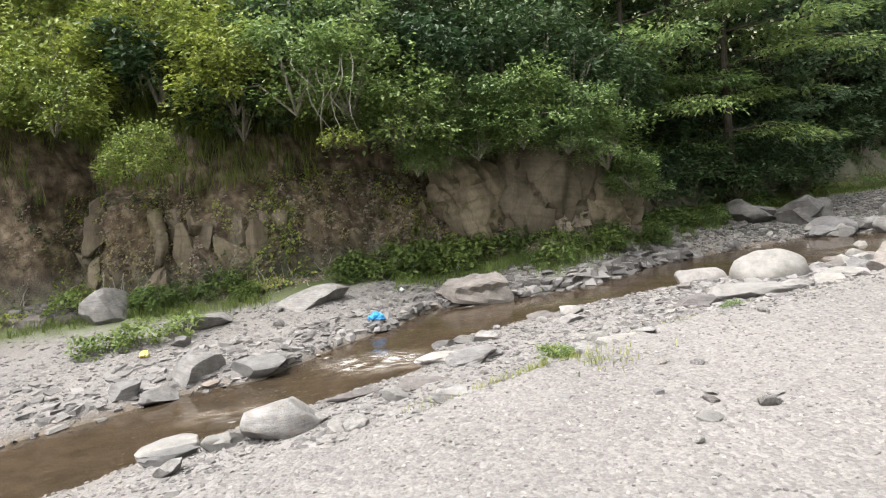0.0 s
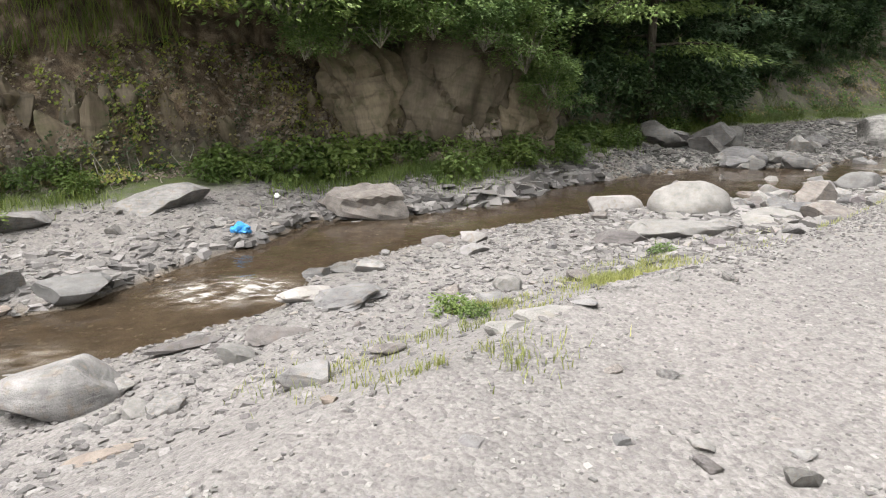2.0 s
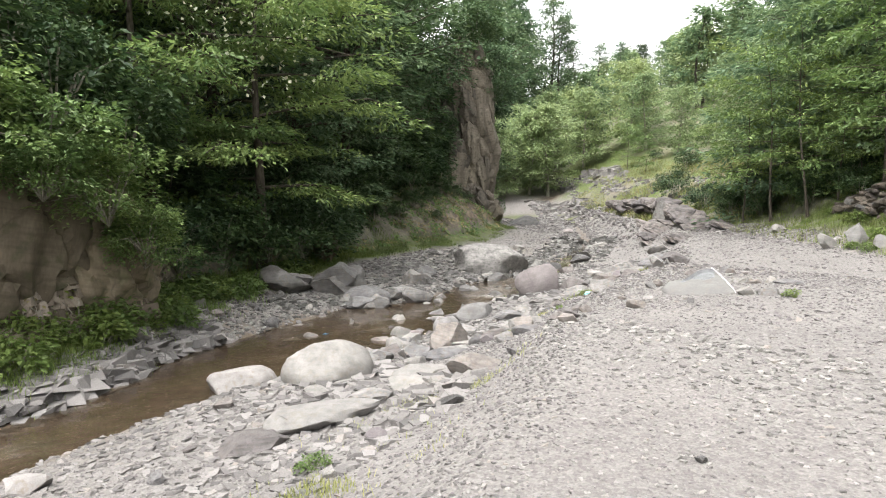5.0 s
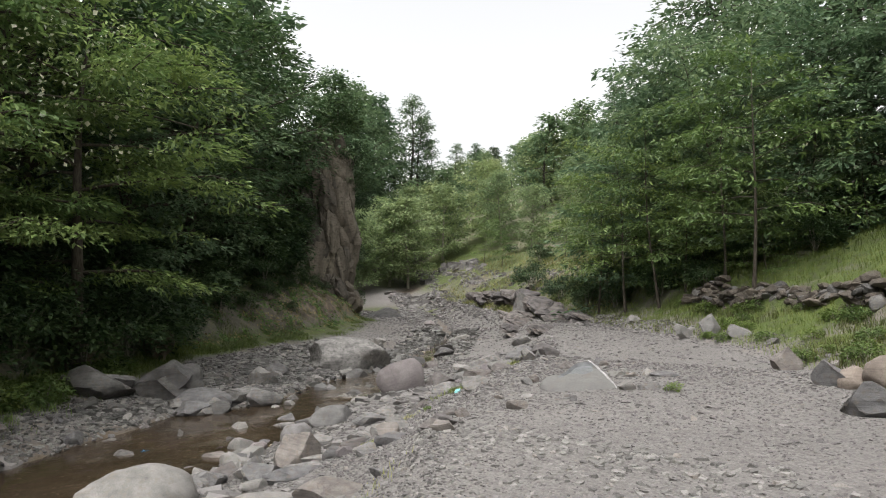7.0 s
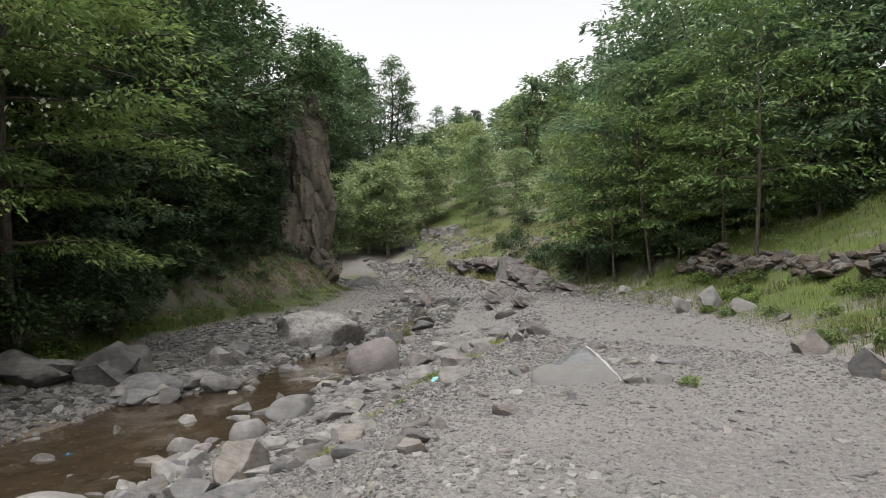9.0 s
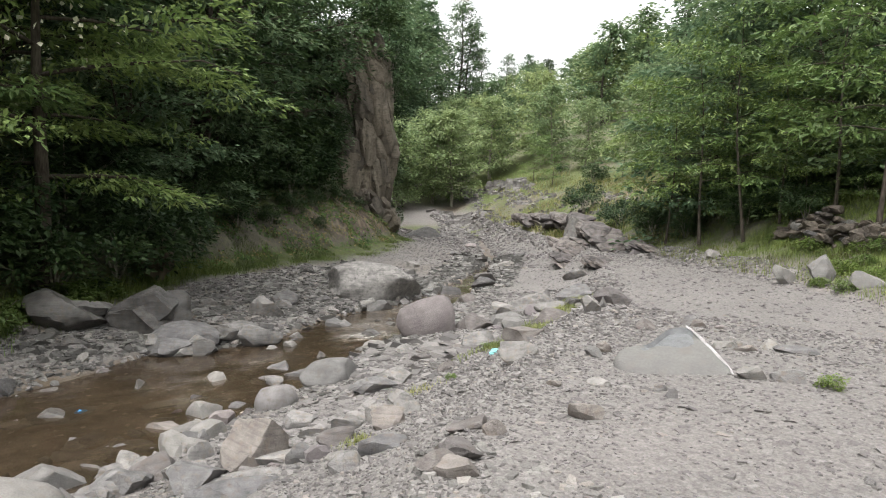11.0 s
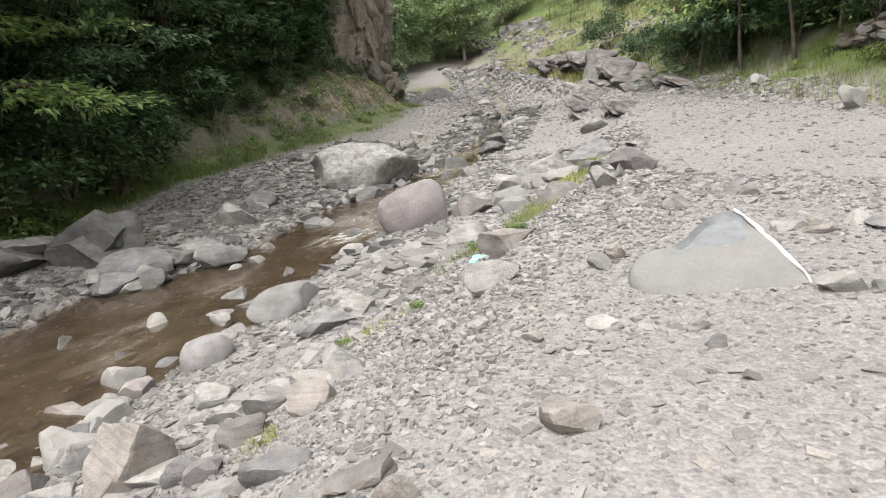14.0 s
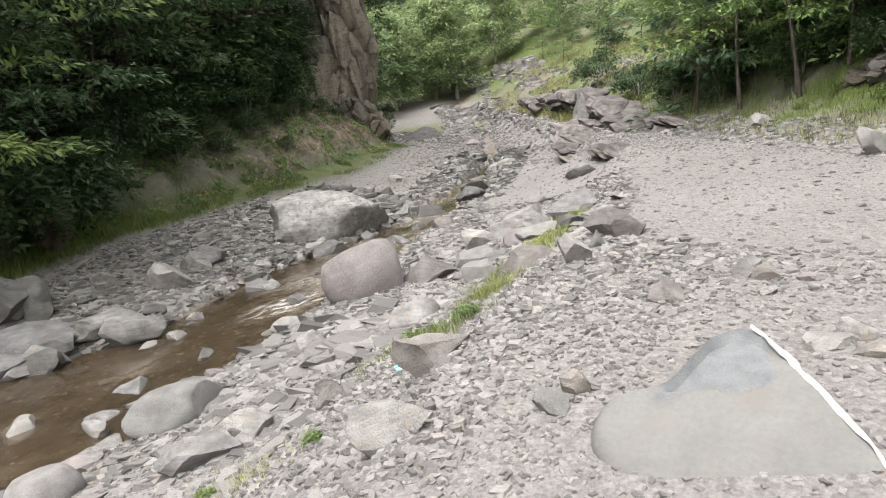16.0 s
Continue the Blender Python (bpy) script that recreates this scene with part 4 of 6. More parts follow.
# ---- slab with a quartz vein, lying half buried in the road ----
def build_slab():
    """A sloping slab: its outline runs round from the low left end over the crest and back along the buried front."""
    crest = [(11.45, 11.03, 0.55), (11.53, 11.13, 0.61), (11.69, 11.16, 0.68), (11.82, 11.05, 0.72), (11.93, 10.96, 0.75), (12.11, 10.91, 0.83), (12.26, 10.87, 0.89), (12.36, 10.72, 0.905)]
    side_ = [(12.20, 10.42, 0.77), (12.07, 10.22, 0.66), (11.93, 10.04, 0.54)]
    front = [(11.77, 10.14, 0.47), (11.58, 10.50, 0.47), (11.40, 10.86, 0.48)]
    ctrl = [Vector(p) for p in crest + side_ + front]
    n, ring = len(ctrl), []
    for i in range(n):
        a, b, c, d = ctrl[i - 1], ctrl[i], ctrl[(i + 1) % n], ctrl[(i + 2) % n]
        for k in range(6):
            t = k / 6
            ring.append(0.5 * ((2 * b) + (c - a) * t + (2 * a - 5 * b + 4 * c - d) * t * t + (3 * b - a - 3 * c + d) * t ** 3))
    m = len(ring)
    mid_ = Vector((11.86, 10.62, 0.69))
    rings, rows = 14, []
    for q in range(rings + 1):
        s_ = 1 - q / rings
        for i, p in enumerate(ring):
            v = mid_.lerp(p, s_)
            v.z += 0.05 * (1 - s_ ** 3) * s_ + noise.noise(v * 4) * 0.012 + noise.noise(v * 13) * 0.004
            scar = (v - Vector((12.12, 10.86, 0.83))).length + 0.13 * noise.noise(v * 5)
            if scar < 0.34 and s_ < 0.97:
                v.z -= 0.055 * min(1, (0.34 - scar) / 0.04)
            rows.append(v)
    faces = []
    for q in range(rings):
        for i in range(m):
            a, b = q * m + i, q * m + (i + 1) % m
            faces.append((a, b, b + m, a + m)[::-1])
    skirt = len(rows)
    rows += [p + Vector((p.x - mid_.x, p.y - mid_.y, 0)) * 0.06 + Vector((0, 0, -0.05)) for p in ring] + [p + Vector((0, 0, -0.7)) for p in ring]
    for i in range(m):
        j_ = (i + 1) % m
        faces += [(i, skirt + i, skirt + j_, j_)[::-1], (skirt + i, skirt + m + i, skirt + m + j_, skirt + j_)[::-1]]
    thing = tagged(new("slab_rock"), "large grey tilted slab with a white quartz vein, set in gravel", "rock")
    me = mesh_of("slab", [p[:] for p in rows], faces, STONE["slab"])
    me.set_sharp_from_angle(angle=radians(50))
    me.materials.append(STONE["scar"])
    for poly in me.polygons:
        if poly.index < rings * m and (poly.center - Vector((12.12, 10.86, 0.81))).length + 0.13 * noise.noise(poly.center * 5) < 0.32:
            poly.material_index = 1
    under("slab", me, thing)
    vv, ff = [], []
    run_ = [Vector(p) for p in ((12.37, 10.73, 0.912), (12.29, 10.57, 0.845), (12.21, 10.42, 0.775), (12.08, 10.22, 0.665), (11.93, 10.03, 0.545))]
    for i in range(33):
        a = i / 32 * 3.999
        p = run_[int(a)].lerp(run_[int(a) + 1], a - int(a))
        w = 0.017 * (0.35 + 0.75 * math.sin(i / 32 * 2.7 + 0.2)) + 0.016 * noise.noise(Vector((i * 0.37, 3, 0)))
        out = Vector((0.72, -0.69, 0))
        p = p + out * (0.03 * noise.noise(Vector((i * 0.16, 0, 5))) - 0.006)
        for k, (o, h) in enumerate(((-w, 0.004), (-w * 0.2, 0.022), (w * 0.9, 0.012), (w * 1.6, -0.12))):
            vv.append(p + out * o + Vector((0, 0, h + 0.008 * noise.noise(p * 9 + Vector((k, 0, 0))))))
        if i:
            q = i * 4
            ff += [(q - 4 + k, q - 3 + k, q + 1 + k, q + k)[::-1] for k in range(3)]
    under("quartz_vein", mesh_of("quartz_vein", [p[:] for p in vv], ff, STONE["quartz"]), thing, "white quartz vein along the edge")
    return thing


build_slab()


# ---- rock faces of the far bank ----
def crag(label, x, y, width, high, turn, deep=0.8, cuts=16, rugged=0.10, tilt=0.0, lean=0.0, dz=0.0, look_="cliff", whole=None):
    SEED[0] += 1
    v, f = rock_shape(SEED[0], cuts, rugged, 5)
    v = v * np.array([width, width * deep, high])
    out = v * np.array([1, 1, 0.15])
    out /= np.linalg.norm(out, axis=1)[:, None] + 1e-6
    wave = cloudy(v * np.array([1.6, 1.6, 0.55]) + SEED[0], 5)
    crack = np.abs(cloudy(v @ np.array([[1, 0.2, 0.3], [-0.2, 1, 0.1], [0.5, 0, 0.7]]) * 0.9 + SEED[0] * 2, 3))
    v += out * (wave * 0.17 * width ** 0.5 - 0.22 * np.clip(0.10 - crack, 0, 1) / 0.10 + cloudy(v * 6, 2) * 0.03)[:, None]
    me = mesh_of("crag", v, f, STONE[look_])
    me.set_sharp_from_angle(angle=radians(38))
    z = float(z_water(x, y)) + 0.5 + dz + high * 0.42
    if whole:
        ob = under("block", me, whole)
        ob.matrix_world = pose(x, y, z, tilt, lean, turn)
        return ob
    ob = stone_thing("crag", me, x, y, z, turn, tilt, lean)
    return tagged(ob, label, "rock face")


def rock_face(label, x0, x1, low, high, count, seed, look_="cliff", big=(0.9, 1.7), back=0.75, line_=y_bank, tall=1.0, cuts=10, jitter=1.0):
    """A broken face: blocks of bedrock set tight against the bank, leaning into it, larger ones behind."""
    r = np.random.default_rng(seed)
    thing = tagged(new("rock_outcrop"), label, "rock outcrop")
    for i in range(count):
        t = (i + r.uniform(0, 1)) / count
        x = x0 + (x1 - x0) * r.uniform(0, 1)
        u = t
        w = r.uniform(*big) * (1 - 0.25 * u)
        v, f = rock_shape(seed * 50 + i, cuts, 0.09, 4)
        v = v * np.array([w, w * 0.75, w * r.uniform(0.8, 1.3) * tall])
        d = v / (np.linalg.norm(v, axis=1)[:, None] + 1e-6)
        crack = np.abs(cloudy(v * np.array([1.1, 1.1, 0.7]) + i * 5, 2))
        v += d * (0.10 * cloudy(v * 2.2 + i, 4) - 0.14 * np.clip(0.09 - crack, 0, 1) / 0.09)[:, None]
        me = mesh_of("block", v, f, STONE[look_])
        me.set_sharp_from_angle(angle=radians(36))
        y = float(line_(x)) + back + 0.55 * u + r.normal() * 0.12
        z = float(z_water(x, y)) + low + (high - low) * u
        ob = under("block", me, thing)
        ob.matrix_world = pose(x, y, z, r.normal() * 9 * jitter - 6, r.normal() * 12 * jitter, r.normal() * 18 * jitter)
    return thing


rock_face("brown crumbling rock in the earth bank", -3.8, -1.0, 0.3, 2.0, 20, 74, big=(0.35, 0.75), back=0.8, tall=2.2, cuts=13)
rock_face("brown crumbling rock in the earth bank", -8.4, -3.6, 0.3, 2.4, 34, 75, big=(0.35, 0.75), back=0.8, tall=2.2, cuts=13)
rock_face("grey broken rock at the foot of the bank", -9.5, -6.8, 0.15, 0.75, 10, 76, look_="outcrop", big=(0.6, 1.2), back=0.1)
cliff_foot = line((24.6, 38.6), (27.6, 38.4), (29.4, 37.9), (31.4, 37.4))
rock_face("tall dark rock buttress with pale streaks", 28.2, 31.2, 3.6, 12.6, 44, 77, look_="buttress", big=(1.3, 2.3), back=0.2, line_=cliff_foot, tall=2.3, cuts=13, jitter=0.35)
rock_face("dark overgrown rock wall beside the buttress", 25.4, 28.8, 3.4, 11.4, 30, 79, look_="buttress", big=(1.3, 2.4), back=0.7, line_=cliff_foot, tall=1.8, cuts=13, jitter=0.5)
rock_face("brown weathered foot of the rock buttress", 28.6, 31.4, 1.8, 4.4, 14, 78, look_="buttress", big=(0.9, 1.7), back=-0.5, line_=cliff_foot, tall=1.0, cuts=13, jitter=0.9)
face = tagged(new("rock_outcrop"), "smooth brown rock face with slanting cracks, hung with shrubs", "rock outcrop")
for x, y, w, h, a, d, c, le in ((0.3, 17.9, 2.6, 4.0, 8, 0.8, 7, -12), (2.2, 18.2, 3.2, 4.0, 14, 0.7, 7, 10), (4.0, 18.9, 2.5, 3.2, 30, 0.8, 8, 14)):
    crag("", x, y, w, h, a, d, cuts=c, rugged=0.06, lean=le, whole=face)
crag("small brown rock under the trees", 12.6, 26.0, 1.1, 1.6, 10)
crag("small brown rock under the trees", 9.4, 23.9, 0.8, 1.5, 30)


def ledge(label, x, y, length, high, turn, dip, layers, seed, look_="outcrop"):
    """Bedrock in beds: broken plates stacked in steps, all tilted the same way."""
    r = np.random.default_rng(seed)
    thing = tagged(new("bedrock_ledge"), label, "bedrock")
    base = ground_z(x, y)
    thing.matrix_world = pose(x, y, base, 0, 0, turn)
    thick = high / layers
    for i in range(layers):
        u = i / layers
        for k in range(2):
            v, f = rock_shape(seed * 40 + i * 3 + k, 15, 0.10, 3)
            ln = length * r.uniform(0.6, 1.0) * (1 - 0.3 * u)
            v = v * np.array([ln, length * 0.5 * r.uniform(0.6, 1.1), thick * r.uniform(2.0, 3.4)])
            me = mesh_of("plate", v, f, STONE[look_])
            me.set_sharp_from_angle(angle=radians(24))
            ob = under("plate", me, thing)
            at_ = Vector(((k - 0.5) * length * 0.45 + r.normal() * 0.08 * length, 0.22 * length * u + r.normal() * 0.06 * length, thick * (i - 0.35)))
            ob.matrix_world = thing.matrix_world @ Matrix.Translation(at_) @ pose(0, 0, 0, r.normal() * 5 + 8, dip + r.normal() * 5, r.normal() * 14)
    return thing


for x, y, ln, hi, tu, dip, n_, sd in ((24.9, 20.6, 1.8, 0.26, 40, -14, 3, 1), (26.1, 21.2, 2.2, 0.34, 50, -16, 3, 2), (28.0, 20.4, 2.6, 0.4, 35, -12, 3, 3), (30.4, 22.1, 3.0, 0.6, 45, -16, 3, 4), (29.2, 22.9, 1.8, 0.4, 60, -18, 3, 5), (32.6, 24.4, 3.2, 0.85, 40, -14, 4, 6), (35.2, 27.4, 3.2, 1.0, 45, -16, 4, 7), (37.8, 31.0, 3.0, 0.9, 50, -14, 4, 8), (22.6, 17.9, 1.5, 0.18, 30, -10, 2, 10), (27.0, 18.4, 2.2, 0.24, 40, -12, 3, 12), (41.6, 35.0, 2.6, 0.8, 50, -12, 3, 11)):
    ledge("purple-grey bedrock ledge in tilted broken beds", x, y, ln, hi, tu, dip, n_, sd)


# ---- trees and shrubs ----
def tube(points, radii, sides=7):
    pts = [Vector(p) for p in points]
    v, f = [], []
    for i, (p, r) in enumerate(zip(pts, radii)):
        d = (pts[min(i + 1, len(pts) - 1)] - pts[max(i - 1, 0)]).normalized()
        a = d.orthogonal().normalized()
        b = d.cross(a)
        for k in range(sides):
            t = k * 2 * math.pi / sides
            v.append((p + (a * math.cos(t) + b * math.sin(t)) * r)[:])
        if i:
            q = i * sides
            f += [(q - sides + k, q - sides + (k + 1) % sides, q + (k + 1) % sides, q + k) for k in range(sides)]
    return v, f


def joined(pieces):
    v, f = [], []
    for a, b in pieces:
        o = len(v)
        v += a
        f += [tuple(i + o for i in q) for q in b]
    return v, f


def leaves(r, at, axis, length, width):
    """Folded leaves: two triangles each, about a midrib along axis."""
    n = len(at)
    axis = axis / np.linalg.norm(axis, axis=1)[:, None]
    up = np.tile([0, 0, 1.0], (n, 1)) + r.normal(size=(n, 3)) * 0.35
    side = np.cross(axis, up)
    side /= np.linalg.norm(side, axis=1)[:, None] + 1e-9
    nor = np.cross(side, axis)
    ln = (length * r.uniform(0.65, 1.25, n))[:, None]
    wd = ln * width / length
    mid_ = at + axis * ln * 0.45
    v = np.stack([at, mid_ + side * wd / 2 + nor * wd * 0.15, at + axis * ln, mid_ - side * wd / 2 + nor * wd * 0.15], 1).reshape(-1, 3)
    q = np.arange(n)[:, None] * 4
    return v, np.concatenate([q + np.array([0, 1, 2]), q + np.array([0, 2, 3])])


def spray(r, centre, out, radius, count, flat, droop):
    """Where the leaves of one twig's spray sit, and how they hang."""
    rho, th = np.sqrt(r.uniform(0, 1, count)) * radius, r.uniform(0, 6.2832, count)
    p = np.stack([rho * np.cos(th), rho * np.sin(th), r.normal(size=count) * radius * flat - droop * rho ** 2 / radius], 1)
    axis = np.stack([np.cos(th), np.sin(th), np.full(count, -0.35)], 1) * 0.7 + np.array(out) * 0.6 + r.normal(size=(count, 3)) * 0.35
    return p + np.array(centre), axis


def make_tree(name, label, seed, high, spread, bare, limbs, per_limb, count, radius, leaf, mat, bark, shape="round", flat=0.16, droop=0.35, trunk=0.12, rise=0.35, category="tree"):
    """Tapered bent trunk with limbs, and a crown of leaf sprays along them."""
    r = np.random.default_rng(seed)
    thing = new(name)
    tagged(thing, label, category)
    bend = r.normal(size=2) * 0.05 * high
    spine = [Vector((bend[0] * t * t + 0.02 * high * math.sin(5 * t + seed), bend[1] * t * t + 0.02 * high * math.cos(4 * t + seed), high * t * 0.96)) for t in np.linspace(0, 1, 9)]
    wood = [tube(spine, [trunk * (1.25 - 1.15 * t) if t else trunk * 1.6 for t in np.linspace(0, 1, 9)], 8)]
    at, axis = [], []
    for i in range(limbs):
        h = bare + (1 - bare) * ((i + r.uniform(0, 0.8)) / limbs)
        k = min(int(h * 8), 7)
        root = spine[k].lerp(spine[k + 1], h * 8 - k)
        prof = {"round": math.sin(min(1, max(0.0, (h - bare) / (1 - bare)) * 0.85 + 0.18) * math.pi) ** 0.6, "cone": 1.08 - (h - bare) / (1 - bare), "layer": 0.55 + 0.45 * math.sin((h - bare) / (1 - bare) * 2.6 + 0.4)}[shape]
        ln = spread * prof * r.uniform(0.7, 1.15) + 0.15
        a = i * 2.39996 + r.uniform(-0.5, 0.5)
        out = Vector((math.cos(a), math.sin(a), 0))
        lift = rise * r.uniform(0.4, 1.3) * (0.4 + h)
        pts = [root + out * ln * t + Vector((0, 0, ln * (lift * t - droop * 0.55 * t * t))) + Vector(r.normal(size=3) * 0.03 * ln * t) for t in np.linspace(0, 1, 5)]
        wood.append(tube(pts, [trunk * 0.38 * (1 - 0.8 * t) * (1.2 - 0.6 * h) for t in np.linspace(0, 1, 5)], 5))
        for j in range(per_limb):
            t = 0.25 + 0.75 * (j + r.uniform(0, 1)) / per_limb
            q = min(int(t * 4), 3)
            c = pts[q].lerp(pts[q + 1], t * 4 - q) + Vector((-out.y, out.x, 0)) * r.normal() * 0.28 * ln * t + Vector((0, 0, r.normal() * (0.025 if shape == "layer" else 0.06) * ln))
            p, x_ = spray(r, c, out, radius * r.uniform(0.6, 1.3), int(count * r.uniform(0.6, 1.3)), flat, droop)
            at.append(p)
            axis.append(x_)
    v, f = leaves(r, np.concatenate(at), np.concatenate(axis), leaf[0], leaf[1])
    under("trunk", mesh_of("trunk", wood[0][0], wood[0][1], bark), thing)
    wv, wf = joined(wood[1:])
    tagged(under("branch", mesh_of("branch", wv, wf, bark), thing), kind="stuff")
    under("crown", mesh_of("crown", v, f, mat, False), thing)
    return thing


def make_bush(name, label, seed, high, spread, count, leaf, mat, clumps=26, flat=0.35, droop=0.2, category="bush", stems=9):
    """Many thin stems from one root, ending in uneven clumps of leaves."""
    r = np.random.default_rng(seed)
    thing = new(name)
    tagged(thing, label, category)
    wood, at, axis = [], [], []
    for i in range(clumps):
        a, e = r.uniform(0, 6.2832), r.uniform(0.15, 1.0)
        tip = Vector((math.cos(a) * spread * (1.1 - 0.5 * e) * r.uniform(0.4, 1.1), math.sin(a) * spread * (1.1 - 0.5 * e) * r.uniform(0.4, 1.1), high * e * r.uniform(0.75, 1.1)))
        if i < stems:
            mid_ = tip * 0.5 + Vector((0, 0, 0.18 * high))
            wood.append(tube([Vector((0, 0, -0.1)), mid_, tip], [0.022 * high ** 0.5, 0.014 * high ** 0.5, 0.005], 5))
        out = tip.normalized()
        p, x_ = spray(r, tip, (out.x, out.y, 0.1), 0.29 * spread * r.uniform(0.5, 1.35), int(count / clumps * r.uniform(0.6, 1.4)), flat, droop)
        at.append(p)
        axis.append(x_)
    v, f = leaves(r, np.concatenate(at), np.concatenate(axis), leaf[0], leaf[1])
    wv, wf = joined(wood)
    tagged(under("twig", mesh_of("twig", wv, wf, PALE_BARK), thing), kind="stuff")
    under("foliage", mesh_of("foliage", v, f, mat, False), thing)
    return thing


def put(thing, x, y, size=1.0, turn=0.0, dz=0.0, lean=0.0, first=False, tall=1.0, z=None):
    """Stands a thing (first) or a copy of it on the ground."""
    at = (ground_z(x, y) if z is None else z) + dz
    m = pose(x, y, at, lean, 0, turn) @ Matrix.Diagonal((size, size, size * tall, 1))
    if first:
        thing.matrix_world = m
        return thing
    return copy_thing_plain(thing, m)


def copy_thing_plain(thing, m):
    keep = thing.scale[:]
    thing.scale = (1, 1, 1)
    ob = copy_thing(thing, m)
    thing.scale = keep
    return ob


OVERHANG = make_tree("broadleaf_tree", "dark green tree with layered drooping sprays over the stream", 11, 9.5, 5.0, 0.2, 19, 8, 105, 0.8, (0.20, 0.075), LEAF["spray"], BARK, "layer", 0.05, 0.30, 0.14, 0.22)
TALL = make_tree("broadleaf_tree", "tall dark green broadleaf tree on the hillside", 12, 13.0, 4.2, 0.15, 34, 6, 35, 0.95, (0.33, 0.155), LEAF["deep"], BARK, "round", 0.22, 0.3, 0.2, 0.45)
BLUISH = make_tree("broadleaf_tree", "blue-green broadleaf tree with airy layered crown", 13, 11.0, 3.6, 0.05, 34, 6, 36, 0.85, (0.30, 0.13), LEAF["blue"], BARK, "layer", 0.13, 0.35, 0.065, 0.4)
SAPLING = make_tree("sapling", "slender young tree with drooping pale green leaves", 14, 7.0, 2.3, 0.25, 20, 5, 34, 0.5, (0.2, 0.066), LEAF["fresh"], BARK, "layer", 0.12, 0.4, 0.042, 0.35)
FRESH = make_tree("broadleaf_tree", "young broadleaf tree in the valley, leaves paled for haze", 15, 9.0, 3.0, 0.12, 28, 5, 40, 0.85, (0.34, 0.17), LEAF["light"], PALE_BARK, "round", 0.25, 0.3, 0.12, 0.5)
CONIFER = make_tree("conifer_tree", "dark conifer on the far ridge", 16, 14.0, 3.2, 0.1, 34, 4, 18, 0.8, (0.6, 0.2), LEAF["needle"], BARK, "cone", 0.12, 0.35, 0.2, 0.1)
FAR_GREEN = make_tree("broadleaf_tree", "distant green tree on the wooded slope, paled for haze", 17, 10.0, 3.4, 0.1, 20, 4, 26, 1.1, (0.62, 0.34), LEAF["light"], BARK, "round", 0.3, 0.3, 0.14, 0.5)
FAR_BLUE = make_tree("broadleaf_tree", "distant tree on the wooded slope, tinted blue-green for haze", 18, 12.0, 3.4, 0.1, 22, 4, 26, 1.1, (0.62, 0.32), LEAF["blue"], BARK, "round", 0.28, 0.3, 0.16, 0.5)
FAR_TALL = make_tree("broadleaf_tree", "tall tree high on the far slope, tinted grey-green for haze", 19, 25.0, 5.6, 0.12, 34, 5, 42, 1.5, (0.6, 0.3), LEAF["blue"], BARK, "round", 0.3, 0.3, 0.3, 0.5)
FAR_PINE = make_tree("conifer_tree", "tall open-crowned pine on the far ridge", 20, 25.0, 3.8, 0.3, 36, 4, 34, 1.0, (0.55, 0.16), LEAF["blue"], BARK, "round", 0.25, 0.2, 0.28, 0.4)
BUSH = make_bush("bush", "yellow-green leafy shrub on the bank", 21, 1.8, 1.4, 4000, (0.135, 0.076), LEAF["yellow"], 40)
GREEN_BUSH = make_bush("bush", "green leafy shrub hanging over the bank", 22, 1.9, 1.5, 4300, (0.135, 0.072), LEAF["fresh"], 42)
DEEP_BUSH = make_bush("bush", "undergrowth shrub beneath the trees, shade put into its leaves", 23, 2.0, 1.6, 2200, (0.185, 0.094), LEAF["deep"], 34)
WEED = make_bush("weed_clump", "low clump of green leafy weeds", 24, 0.34, 0.45, 520, (0.085, 0.055), LEAF["herb"], 18, category="weeds", stems=6)

# trees of the left bank, overhanging the dark hollow
put(OVERHANG, 9.0, 23.6, 1.05, 200, first=True)
put(OVERHANG, 5.9, 22.9, 1.0, 80)
put(OVERHANG, 7.4, 25.4, 1.2, 310)
put(TALL, 9.0, 27.5, 1.0, 0, first=True)
for x, y, s, a in ((4.5, 26, 0.9, 60), (13.5, 30, 1.05, 140), (17.0, 32.0, 1.05, 20), (20.5, 35.6, 1.1, 250), (1.5, 25, 0.8, 110), (25.5, 39.5, 1.05, 95), (-5.5, 21.5, 0.75, 40), (-1.2, 22, 0.8, 200), (-10, 20, 0.8, 300)):
    put(TALL, x, y, s, a)
put(BLUISH, 15.2, 30.4, 0.9, 45, first=True)
for x, y, s, a in ((18.6, 34.0, 0.9, 130), (23.4, 37.4, 0.95, 10), (12.6, 28.0, 0.75, 260)):
    put(BLUISH, x, y, s, a)
# trees of the near bank
for x, y, s, a in ((29.0, 17.4, 0.95, 0), (31.5, 15.6, 1.1, 120), (34.5, 18.4, 0.85, 60), (28.2, 12.8, 0.95, 200), (35, 16.5, 1.2, 310), (40.5, 20.5, 0.85, 15), (32.0, 11.0, 1.15, 75), (46, 24.5, 0.9, 140), (30.3, 14.2, 0.9, 33), (35.4, 17.6, 0.9, 250), (26.8, 7.6, 0.85, 66), (28.8, 8.8, 0.95, 166), (25.6, 4.4, 0.9, 266), (28.6, 5.2, 1.0, 6), (24.2, 1.4, 0.9, 46), (27.5, 10.3, 0.8, 310)):
    put(BLUISH, x, y, s, a, dz=-1.6)
# the tree at (27, -4) is added out of view, only to enclose and shade
for x, y, s, a in ((33, 6.2, 1.1, 40), (37.5, 9.5, 1.2, 170), (30.5, 2.6, 1.05, 90), (39, 3, 1.2, 10), (40, 16, 1.2, 280), (27, -4, 1.1, 200)):
    put(TALL, x, y, s, a)
